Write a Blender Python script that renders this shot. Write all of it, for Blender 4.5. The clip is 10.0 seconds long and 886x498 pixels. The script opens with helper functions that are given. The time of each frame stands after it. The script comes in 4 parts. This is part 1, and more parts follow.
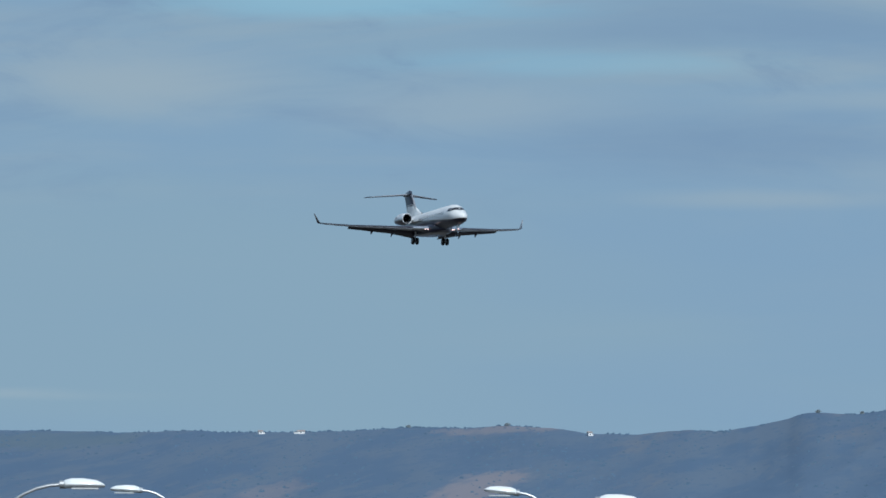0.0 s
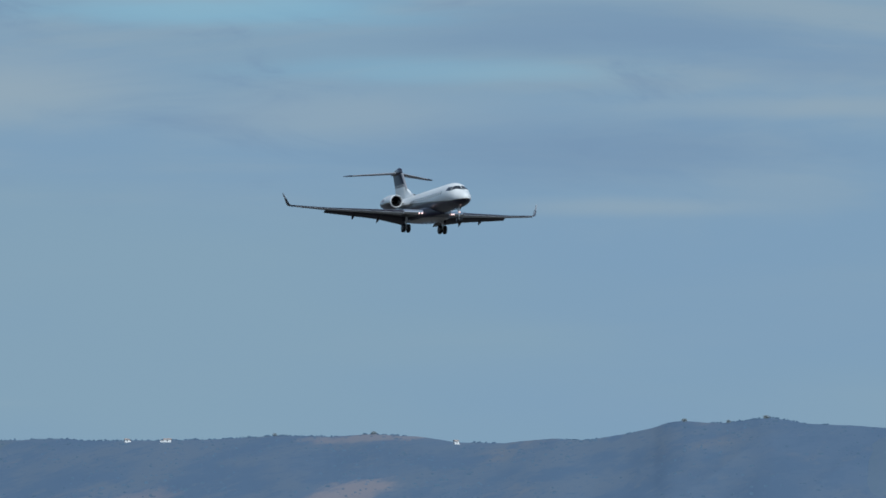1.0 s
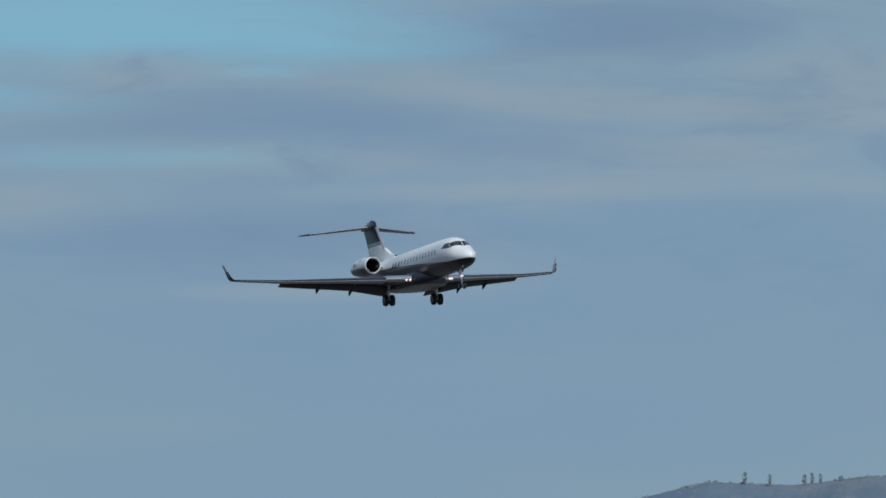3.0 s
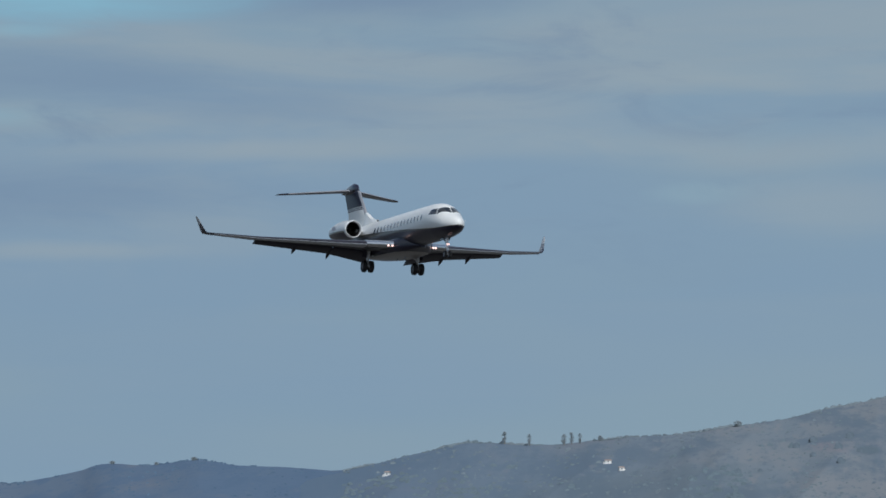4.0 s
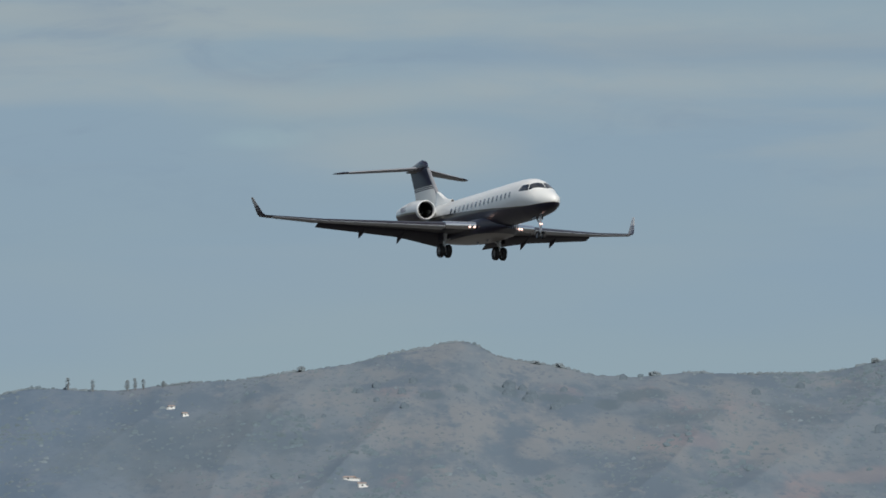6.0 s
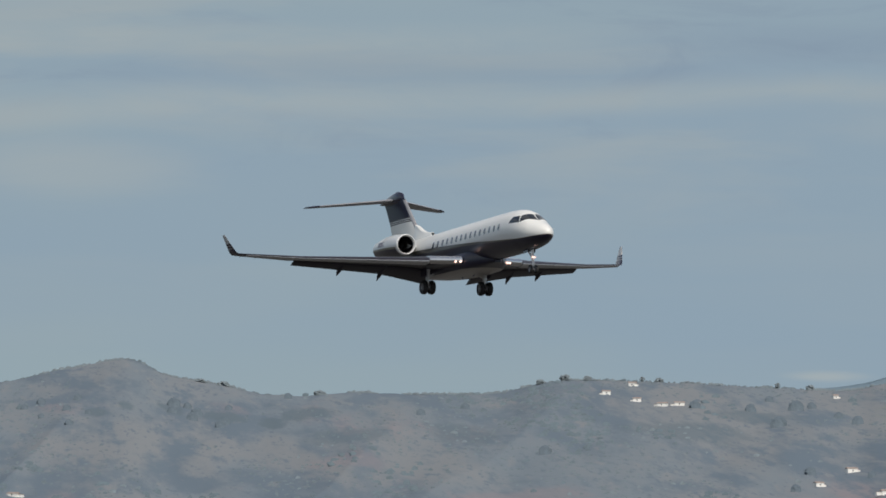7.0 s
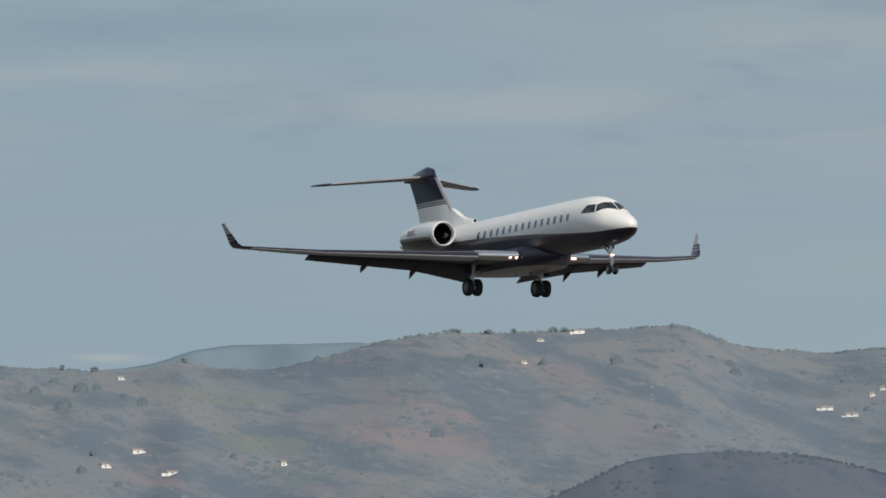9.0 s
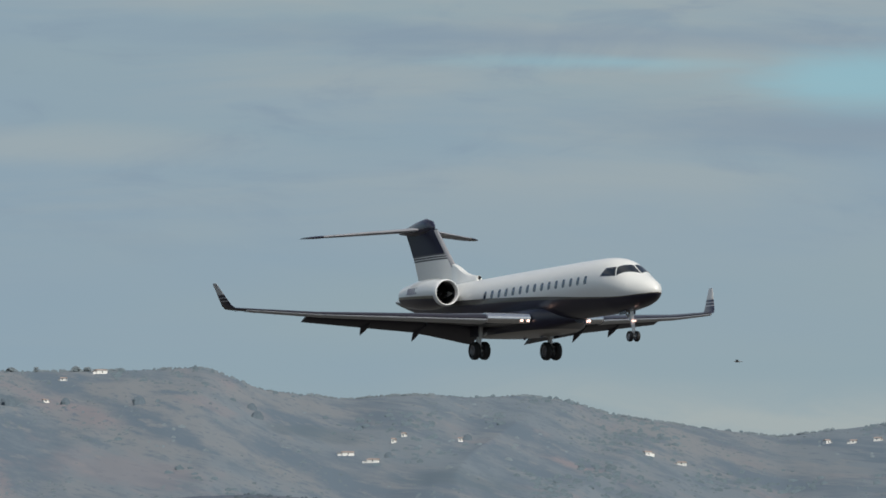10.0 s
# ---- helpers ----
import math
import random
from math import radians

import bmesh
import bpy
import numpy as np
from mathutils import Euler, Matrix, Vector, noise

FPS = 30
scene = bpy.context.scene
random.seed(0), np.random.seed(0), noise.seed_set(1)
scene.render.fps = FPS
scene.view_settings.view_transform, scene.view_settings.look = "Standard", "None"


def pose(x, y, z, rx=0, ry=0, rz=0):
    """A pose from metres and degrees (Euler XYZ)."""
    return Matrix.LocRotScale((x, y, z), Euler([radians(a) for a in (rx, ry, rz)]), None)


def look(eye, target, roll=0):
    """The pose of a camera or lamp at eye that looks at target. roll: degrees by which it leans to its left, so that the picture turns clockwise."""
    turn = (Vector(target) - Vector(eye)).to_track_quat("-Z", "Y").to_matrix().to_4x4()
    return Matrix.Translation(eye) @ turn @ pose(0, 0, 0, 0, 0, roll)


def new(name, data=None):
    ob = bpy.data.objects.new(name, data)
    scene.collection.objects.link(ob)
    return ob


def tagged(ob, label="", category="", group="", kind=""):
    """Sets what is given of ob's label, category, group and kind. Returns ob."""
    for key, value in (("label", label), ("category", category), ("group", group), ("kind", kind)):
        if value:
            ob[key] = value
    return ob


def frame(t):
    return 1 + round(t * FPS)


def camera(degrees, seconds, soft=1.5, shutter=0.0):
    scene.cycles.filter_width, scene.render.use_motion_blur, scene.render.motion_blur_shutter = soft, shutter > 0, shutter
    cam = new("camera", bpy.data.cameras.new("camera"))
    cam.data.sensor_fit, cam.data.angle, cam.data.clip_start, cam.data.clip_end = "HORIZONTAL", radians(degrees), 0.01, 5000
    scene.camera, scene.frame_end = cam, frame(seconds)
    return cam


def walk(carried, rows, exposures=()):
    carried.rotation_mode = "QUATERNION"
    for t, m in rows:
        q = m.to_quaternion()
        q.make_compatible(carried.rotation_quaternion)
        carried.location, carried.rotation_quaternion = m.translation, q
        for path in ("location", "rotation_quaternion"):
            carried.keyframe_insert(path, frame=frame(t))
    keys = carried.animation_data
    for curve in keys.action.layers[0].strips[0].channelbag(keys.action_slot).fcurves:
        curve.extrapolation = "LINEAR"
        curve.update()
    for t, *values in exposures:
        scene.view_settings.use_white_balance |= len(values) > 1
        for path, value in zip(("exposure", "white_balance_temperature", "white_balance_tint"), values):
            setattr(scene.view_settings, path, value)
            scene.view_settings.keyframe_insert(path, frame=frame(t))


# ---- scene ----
# The watcher stands still on the airfield's edge and swings a long lens after the jet.
LENS = 4.5
EYE = (0.0, 0.0, 1.7)
cam = camera(LENS, 10.0, soft=1.65)
# seconds, bearing, elevation, lean in degrees
SIGHT = [
    (0, -5.041, 3.3178, 0.308),
    (0.5, -4.7159, 3.3719, 0.513),
    (1, -4.362, 3.3601, 0.322),
    (1.4, -4.0444, 3.5786, 0.216),
    (1.5, -3.9613, 3.6981, 0.172),
    (2, -3.5302, 3.9286, 0.033),
    (2.5, -2.9183, 3.9053, -0.106),
    (3, -2.6666, 3.7938, -0.244),
    (3.2, -2.4741, 3.6878, -0.319),
    (4.3, -1.1289, 3.576, -0.09),
    (4.5, -0.9945, 3.5631, -0.085),
    (5, -0.8084, 3.4195, -0.21),
    (5.5, -0.0001, 3.2999, -0.533),
    (5.7, 0.2905, 3.2679, -0.528),
    (6.8, 2.1879, 3.4273, 0.075),
    (7, 2.4745, 3.3865, 0.12),
    (7.5, 3.1778, 3.4094, -0.283),
    (8, 4.0557, 3.4112, -0.043),
    (8.5, 5.0626, 3.3655, -0.35),
    (9, 6.1182, 3.2824, -0.45),
    (9.5, 7.0814, 3.2746, 0.007),
    (10, 8.5348, 3.5022, 0.676),
]
FLIGHT = [
    (0, -125.45, 1453.52, 90.64, -69.03, 0.27, -0.41),
    (0.5, -103.63, 1282.91, 82.35, -69.11, 0.52, -0.47),
    (1, -88.18, 1189.75, 77.43, -69.26, 0.81, -1.14),
    (1.5, -66.46, 985.57, 67.95, -69.2, 0.86, -1.28),
    (2, -56.7, 936.75, 64.4, -69.34, 1.02, 0.83),
    (2.5, -48.46, 917.64, 62.7, -69.65, 1.14, 2.85),
    (3, -39.43, 895.84, 60.79, -69.88, 1.13, 2.33),
    (3.2, -35.22, 887.24, 60.19, -69.98, 1.08, 1.15),
    (4.3, -14.68, 841.09, 56.11, -69.97, 0.78, -2.67),
    (4.5, -10.78, 832.29, 55.31, -69.86, 0.82, -2.81),
    (5, -0.83, 810.67, 53.13, -69.94, 1, -2.58),
    (5.5, 8.58, 788.99, 51.21, -69.93, 1.29, -2.56),
    (6.8, 34.27, 733.32, 46.55, -70.61, 1.97, -0.38),
    (7, 38.36, 726.9, 46.06, -70.39, 2.07, -0.16),
    (7.5, 47.89, 706.3, 44.62, -70.65, 1.92, -0.49),
    (8, 58.53, 685.93, 42.98, -70.87, 1.68, -0.69),
    (8.5, 64.06, 615.34, 39.25, -71.17, 1.4, -1.04),
    (9, 73.46, 589.94, 37.15, -71.53, 0.9, -0.15),
    (9.5, 83.13, 571.59, 35.66, -71.94, 0.75, 1.15),
    (10, 93.79, 552.23, 34.22, -72.51, 0.41, 1.57),
]

# camera and jet raised together so the street lamps drop out of view: seconds, metres
LIFT = [(0.0, 0.0), (0.5, 0.30), (1.0, 0.35), (1.5, 0.25), (2.0, 0.0), (10.0, 0.0)]


def lift(t):
    return float(np.interp(t, [a for a, _ in LIFT], [b for _, b in LIFT]))


walk(cam, [(t, pose(EYE[0], EYE[1], EYE[2] + lift(t), 90 + up, 0, -az) @ pose(0, 0, 0, 0, 0, lean)) for t, az, up, lean in SIGHT],
     exposures=[(0.0, 0.02, 5890, 3), (0.5, -0.06, 5880, 3), (1.0, -0.07, 5880, 3), (2.0, -0.16, 5940, 3), (3.0, -0.18, 6080, 5), (4.5, -0.10, 6450, 7), (5.5, -0.02, 6820, 7), (7.5, 0.04, 7330, 10), (9.0, 0.06, 7380, 9), (10.0, 0.02, 7120, 7)])

# one bearing unit is one pixel at the picture's centre
F_UNIT = 784 / math.tan(radians(LENS / 2))     # small-angle unit of the bearings below
MID = radians(3.3)


def bearing(u):
    return u / F_UNIT


def height_at(v, r):
    return EYE[2] + r * math.tan(MID - v / F_UNIT)


# ---------------------------------------------------------------- light
SUN_AZ, SUN_EL = 156.0, 43.0     # compass bearing of the sun, clockwise from +Y


def build_world():
    w = bpy.data.worlds.new("sky")
    scene.world = w
    w.use_nodes = True
    nt = w.node_tree
    nt.nodes.clear()
    N, L = nt.nodes.new, nt.links.new

    def math_node(op, a, b=None, c=None, clamp=False):
        n = N("ShaderNodeMath")
        n.operation = op
        n.use_clamp = clamp
        for i, v in enumerate((a, b, c)):
            if v is None:
                continue
            if isinstance(v, (int, float)):
                n.inputs[i].default_value = v
            else:
                L(v, n.inputs[i])
        return n.outputs[0]

    def mix(f, a, b):
        n = N("ShaderNodeMix")
        n.data_type = "RGBA"
        n.clamp_factor = True
        for s, v in ((0, f), (6, a), (7, b)):
            if isinstance(v, (int, float)):
                n.inputs[s].default_value = v
            elif isinstance(v, tuple):
                n.inputs[s].default_value = (*v, 1)
            else:
                L(v, n.inputs[s])
        return n.outputs[2]

    def smooth(x, lo, hi):
        n = N("ShaderNodeMapRange")
        n.interpolation_type = "SMOOTHSTEP"
        L(x, n.inputs[0])
        n.inputs[1].default_value, n.inputs[2].default_value = lo, hi
        return n.outputs[0]

    co = N("ShaderNodeTexCoord").outputs["Generated"]
    sep = N("ShaderNodeSeparateXYZ")
    L(co, sep.inputs[0])
    x, y, z = sep.outputs
    az = math_node("MULTIPLY", math_node("ARCTAN2", x, y), 180 / math.pi)
    el = math_node("MULTIPLY", math_node("ARCSINE", z), 180 / math.pi)

    def noise_at(kx, ky, ox, scale, detail, rough=0.5, distort=0.0):
        c = N("ShaderNodeCombineXYZ")
        L(math_node("MULTIPLY_ADD", az, kx, ox), c.inputs[0])
        L(math_node("MULTIPLY", el, ky), c.inputs[1])
        c.inputs[2].default_value = ox
        n = N("ShaderNodeTexNoise")
        L(c.outputs[0], n.inputs["Vector"])
        n.inputs["Scale"].default_value = scale
        n.inputs["Detail"].default_value = detail
        n.inputs["Roughness"].default_value = rough
        n.inputs["Distortion"].default_value = distort
        return n.outputs[0]

    broad = noise_at(0.22, 1.0, 3.7, 0.9, 3)
    bands = noise_at(0.30, 1.9, 11.3, 1.0, 5, 0.55, 0.4)
    wisps = noise_at(0.9, 3.2, 27.0, 1.2, 6, 0.6, 0.6)
    # veil of layered cloud: blue-grey, lighter grey bands, thin wisps
    veil = mix(smooth(broad, 0.35, 0.68), (0.245, 0.352, 0.474), (0.268, 0.370, 0.458))
    high = smooth(el, 3.1, 4.3)
    light = math_node("MULTIPLY", smooth(bands, 0.44, 0.66), math_node("MULTIPLY_ADD", high, 0.62, 0.10))
    veil = mix(light, veil, (0.325, 0.395, 0.455))
    dark = math_node("MULTIPLY", smooth(wisps, 0.50, 0.75), math_node("MULTIPLY", high, 0.55))
    veil = mix(dark, veil, (0.205, 0.290, 0.415))
    # long pale layers, each at its own elevation
    for e0, thick, a0, a1, amount in LAYERS:
        d = math_node("ABSOLUTE", math_node("ADD", math_node("SUBTRACT", el, e0), math_node("MULTIPLY", math_node("SUBTRACT", broad, 0.5), 0.7)))
        g = math_node("SUBTRACT", 1.0, smooth(d, 0.0, thick))
        g = math_node("MULTIPLY", g, math_node("MULTIPLY", smooth(az, a0 - 0.8, a0 + 0.8), math_node("SUBTRACT", 1.0, smooth(az, a1 - 0.8, a1 + 0.8))))
        g = math_node("MULTIPLY", g, math_node("MULTIPLY_ADD", smooth(wisps, 0.25, 0.7), 0.7, 0.3))
        veil = mix(math_node("MULTIPLY", g, amount), veil, (0.350, 0.420, 0.470))
    def oval(a0, e0, ra, re):
        """Soft cloud of uneven outline round one bearing and elevation."""
        dx = math_node("MULTIPLY", math_node("SUBTRACT", az, a0), 1 / ra)
        dy = math_node("MULTIPLY", math_node("SUBTRACT", el, e0), 1 / re)
        d = math_node("SQRT", math_node("ADD", math_node("MULTIPLY", dx, dx), math_node("MULTIPLY", dy, dy)))
        d = math_node("ADD", d, math_node("MULTIPLY", math_node("SUBTRACT", bands, 0.5), 2.0))
        d = math_node("ADD", d, math_node("MULTIPLY", math_node("SUBTRACT", wisps, 0.5), 1.1))
        return math_node("SUBTRACT", 1.0, smooth(d, 0.15, 1.45))

    for a0, e0, ra, re, colour, amount in BANKS:
        veil = mix(math_node("MULTIPLY", oval(a0, e0, ra, re), amount), veil, colour)
    # gaps of clear sky between the layers
    clear = None
    for a0, e0, ra, re, amount in GAPS:
        g = math_node("MULTIPLY", oval(a0, e0, ra, re), amount)
        clear = g if clear is None else math_node("MAXIMUM", clear, g)
    veil = mix(math_node("MULTIPLY", clear, 0.85), veil, CYAN)
    # the veil thins towards the zenith into broken cloud under a blue sky
    sky = N("ShaderNodeTexSky")
    sky.sky_type = "NISHITA"
    sky.sun_disc = False
    sky.sun_elevation, sky.sun_rotation = radians(SUN_EL), radians(SUN_AZ)
    dim = N("ShaderNodeVectorMath")
    dim.operation = "SCALE"
    L(sky.outputs[0], dim.inputs[0])
    dim.inputs[3].default_value = 0.10
    puff = N("ShaderNodeTexNoise")
    L(co, puff.inputs["Vector"])
    puff.inputs["Scale"].default_value = 2.6
    puff.inputs["Detail"].default_value = 5
    upper = mix(math_node("MULTIPLY", smooth(puff.outputs[0], 0.42, 0.62), 0.7), dim.outputs[0], (0.62, 0.66, 0.72))
    out = mix(smooth(el, 6.0, 16.0), veil, upper)
    bg = N("ShaderNodeBackground")
    L(out, bg.inputs[0])
    bg.inputs[1].default_value = 1.0
    o = N("ShaderNodeOutputWorld")
    L(bg.outputs[0], o.inputs[0])


PALE, PALER, DUSK, CYAN, AQUA = (0.345, 0.410, 0.462), (0.390, 0.445, 0.480), (0.205, 0.290, 0.415), (0.262, 0.500, 0.640), (0.330, 0.470, 0.540)
# pale layers: elevation, thickness, from and to bearing, strength
LAYERS = [(4.08, 0.15, -1.6, 5.2, 0.60), (4.46, 0.13, -0.6, 3.2, 0.45), (2.76, 0.26, 8.8, 12.0, 1.3), (2.68, 0.05, -9.0, -7.0, 0.8)]
# cloud banks: bearing, elevation, half-width, half-height in degrees, colour, strength
BANKS = [(-6.6, 4.15, 0.80, 0.17, PALE, 0.75), (-4.95, 4.03, 0.85, 0.14, PALE, 0.50), (-3.5, 4.50, 1.1, 0.14, DUSK, 0.45), (-3.5, 3.86, 1.2, 0.17, DUSK, 0.55), (-3.35, 3.58, 0.7, 0.05, PALE, 0.50),
         (-5.6, 4.62, 0.60, 0.12, PALE, 0.55), (-1.8, 4.92, 0.9, 0.18, DUSK, 0.80), (-2.3, 4.09, 1.1, 0.06, PALE, 0.50), (-2.8, 4.42, 1.1, 0.10, DUSK, 0.25), (-1.3, 4.30, 0.8, 0.10, PALE, 0.40), (-2.3, 4.30, 1.0, 0.10, DUSK, 0.35),
         (0.55, 3.80, 0.55, 0.13, PALE, 0.45), (-0.15, 3.86, 0.22, 0.05, AQUA, 0.25), (-0.9, 4.50, 0.5, 0.08, DUSK, 0.30), (2.2, 4.30, 1.6, 0.10, DUSK, 0.30), (4.6, 4.42, 1.2, 0.09, DUSK, 0.35), (5.6, 4.0, 1.0, 0.10, PALE, 0.30),
         (9.15, 4.58, 1.9, 0.09, DUSK, 0.60), (10.35, 4.14, 1.2, 0.15, DUSK, 0.60), (6.7, 4.0, 0.9, 0.10, PALE, 0.50), (9.3, 3.86, 1.8, 0.12, PALE, 0.25), (4.4, 2.74, 0.22, 0.03, PALER, 0.5)]
# clear gaps: bearing, elevation, half-width, half-height in degrees, strength
GAPS = [(-4.35, 4.93, 1.7, 0.22, 1.0), (-5.5, 4.56, 1.1, 0.09, 0.6), (-4.25, 4.26, 1.05, 0.06, 0.36), (10.7, 4.38, 0.75, 0.17, 0.85), (9.4, 4.46, 1.0, 0.05, 0.6), (-3.6, 4.70, 0.3, 0.05, 0.5)]
build_world()

sun_data = bpy.data.lights.new("sun", "SUN")
sun_data.energy, sun_data.angle, sun_data.color = 2.8, radians(1.0), (1.0, 0.985, 0.965)
sun = new("sun", sun_data)
sd = Vector((math.sin(radians(SUN_AZ)) * math.cos(radians(SUN_EL)), math.cos(radians(SUN_AZ)) * math.cos(radians(SUN_EL)), math.sin(radians(SUN_EL))))
sun.matrix_world = look(sd * 80, (0, 0, 0))


# ---------------------------------------------------------------- materials
def material(name, color, rough=0.5, metal=0.0, coat=0.0, var=0.06, scale=3.0, bump=0.0, bump_scale=40.0, emit=None, detail_scale=None):
    m = bpy.data.materials.new(name)
    m.use_nodes = True
    nt = m.node_tree
    b = nt.nodes["Principled BSDF"]
    N, L = nt.nodes.new, nt.links.new
    b.inputs["Roughness"].default_value = rough
    b.inputs["Metallic"].default_value = metal
    b.inputs["Coat Weight"].default_value = coat
    b.inputs["Coat Roughness"].default_value = 0.06
    if emit:
        b.inputs["Emission Color"].default_value = (*emit[:3], 1)
        b.inputs["Emission Strength"].default_value = emit[3]
    co = N("ShaderNodeTexCoord").outputs["Object"]
    n1, n2 = N("ShaderNodeTexNoise"), N("ShaderNodeTexNoise")
    for n, s in ((n1, scale), (n2, detail_scale or scale * 9)):
        L(co, n.inputs["Vector"])
        n.inputs["Scale"].default_value = s
        n.inputs["Detail"].default_value = 4
    add = N("ShaderNodeMath")
    add.operation = "ADD"
    L(n1.outputs[0], add.inputs[0])
    L(n2.outputs[0], add.inputs[1])
    mr = N("ShaderNodeMapRange")
    L(add.outputs[0], mr.inputs[0])
    mr.inputs[1].default_value, mr.inputs[2].default_value = 0.6, 1.4
    mr.inputs[3].default_value, mr.inputs[4].default_value = 1 - var, 1 + var
    sc = N("ShaderNodeVectorMath")
    sc.operation = "SCALE"
    sc.inputs[0].default_value = color
    L(mr.outputs[0], sc.inputs[3])
    L(sc.outputs[0], b.inputs["Base Color"])
    if bump:
        bp = N("ShaderNodeBump")
        bp.inputs["Strength"].default_value = bump
        bp.inputs["Distance"].default_value = 0.02
        n3 = N("ShaderNodeTexNoise")
        L(co, n3.inputs["Vector"])
        n3.inputs["Scale"].default_value = bump_scale
        L(n3.outputs[0], bp.inputs["Height"])
        L(bp.outputs[0], b.inputs["Normal"])
    return m


def livery(name, axis, knots, lower, upper, stripe, width, stripes=1, gap=0.12, gloss=0.25, taper=None):
    """Two-tone paint parted by thin stripes: the parting height follows knots along the length (axis 0)."""
    m = material(name, (1, 1, 1), 0.30, 0, gloss, 0.03, 1.2)
    nt = m.node_tree
    b = nt.nodes["Principled BSDF"]
    N, L = nt.nodes.new, nt.links.new
    old = b.inputs["Base Color"].links[0].from_socket
    sep = N("ShaderNodeSeparateXYZ")
    L(N("ShaderNodeTexCoord").outputs["Object"], sep.inputs[0])
    mr = N("ShaderNodeMapRange")
    L(sep.outputs[0], mr.inputs[0])
    x0, x1 = knots[0][0], knots[-1][0]
    mr.inputs[1].default_value, mr.inputs[2].default_value = x0, x1
    fc = N("ShaderNodeFloatCurve")
    L(mr.outputs[0], fc.inputs["Value"])
    cv = fc.mapping.curves[0]
    pts = [((x - x0) / (x1 - x0), (z + 2) / 8) for x, z in knots]
    cv.points[0].location, cv.points[1].location = pts[0], pts[-1]
    for p in pts[1:-1]:
        cv.points.new(*p)
    fc.mapping.update()
    line = N("ShaderNodeMath")
    line.operation = "MULTIPLY_ADD"
    L(fc.outputs[0], line.inputs[0])
    line.inputs[1].default_value, line.inputs[2].default_value = 8, -2
    d = N("ShaderNodeMath")
    d.operation = "SUBTRACT"
    L(sep.outputs[2], d.inputs[0])
    L(line.outputs[0], d.inputs[1])
    reach = d.outputs[0]
    if taper:
        # the stripe widens along the length
        wide = N("ShaderNodeMapRange")
        L(sep.outputs[0], wide.inputs[0])
        for i, v in enumerate(taper):
            wide.inputs[i + 1].default_value = v
        q = N("ShaderNodeMath")
        q.operation = "DIVIDE"
        L(reach, q.inputs[0])
        L(wide.outputs[0], q.inputs[1])
        reach = q.outputs[0]
    ramp = N("ShaderNodeValToRGB")
    k = N("ShaderNodeMapRange")
    L(reach, k.inputs[0])
    k.inputs[1].default_value, k.inputs[2].default_value = -0.5, 0.5
    L(k.outputs[0], ramp.inputs[0])
    r = ramp.color_ramp
    r.interpolation = "CONSTANT"
    r.elements[0].position, r.elements[0].color = 0.0, (*lower, 1)
    r.elements[1].position, r.elements[1].color = 0.5 + (stripes - 1) * gap + width, (*upper, 1)
    for i in range(stripes):
        e = r.elements.new(0.5 + i * gap)
        e.color = (*stripe, 1)
        if i < stripes - 1:
            e = r.elements.new(0.5 + i * gap + width)
            e.color = (*lower, 1)
    mul = N("ShaderNodeVectorMath")
    mul.operation = "MULTIPLY"
    L(old, mul.inputs[0])
    L(ramp.outputs[0], mul.inputs[1])
    L(mul.outputs[0], b.inputs["Base Color"])
    return m


NAVY = (0.012, 0.011, 0.030)
WHITE = (0.80, 0.80, 0.78)
GOLD = (0.20, 0.19, 0.15)
TAUPE = (0.105, 0.098, 0.088)
M_BODY = livery("fuselage_paint", 0, [(-30.5, 0.62), (-26, 0.22), (-22, 0.12), (-16.5, 0.02), (-10, -0.14), (-5, -0.34), (-2.5, -0.39), (-1.0, -0.34), (0, -0.26)], NAVY, WHITE, TAUPE, 0.09, gloss=0.3, taper=(-16.5, -2.5, 2.8, 0.5))
M_FIN = livery("fin_paint", 0, [(-31, 2.72), (-22, 2.72)], WHITE, NAVY, (0.085, 0.08, 0.09), 0.085, 3, 0.12)
# tan underside paints in the sunlit ground mirrored by the navy
M_BELLY = livery("belly_paint_ground_light", 0, [(-22, -1.64), (-8, -1.56)], (0.36, 0.335, 0.31), NAVY, NAVY, 0.02, gloss=0.25)
M_LIP = material("bright_inlet_lip", (0.90, 0.90, 0.90), 0.25, 0.12, 0, 0.03, 3.0)
M_WHITE = material("white_gloss_paint", WHITE, 0.28, 0, 0.5, 0.03, 1.2)
M_NAVY = material("navy_gloss_paint", NAVY, 0.25, 0, 0.6, 0.05, 1.2)
# navy underside drawn higher and white greyed, painting in the nacelle's shade
M_NACELLE = livery("nacelle_paint_and_shade", 0, [(-25.5, 0.62), (-22, 0.52), (-19, 0.42)], NAVY, (0.70, 0.71, 0.70), GOLD, 0.13, gloss=0.8)
M_WING = material("dark_wing_paint", (0.022, 0.020, 0.030), 0.38, 0, 0.25, 0.10, 0.8, 0.05, 3.0)
M_FLAP = material("dark_flap_composite", (0.018, 0.017, 0.030), 0.42, 0, 0.1, 0.12, 1.0)
M_METAL = material("polished_leading_edge_metal", (0.80, 0.79, 0.79), 0.20, 0.95, 0, 0.05, 2.0)
M_SLAT = material("bare_slat_metal", (0.62, 0.63, 0.65), 0.32, 0.7, 0, 0.06, 1.5)
M_STEEL = material("gear_leg_paint", (0.72, 0.72, 0.72), 0.35, 0.2, 0.2, 0.08, 6.0)
M_RUBBER = material("tyre_rubber", (0.018, 0.018, 0.019), 0.75, 0, 0, 0.2, 8.0, 0.3, 30)
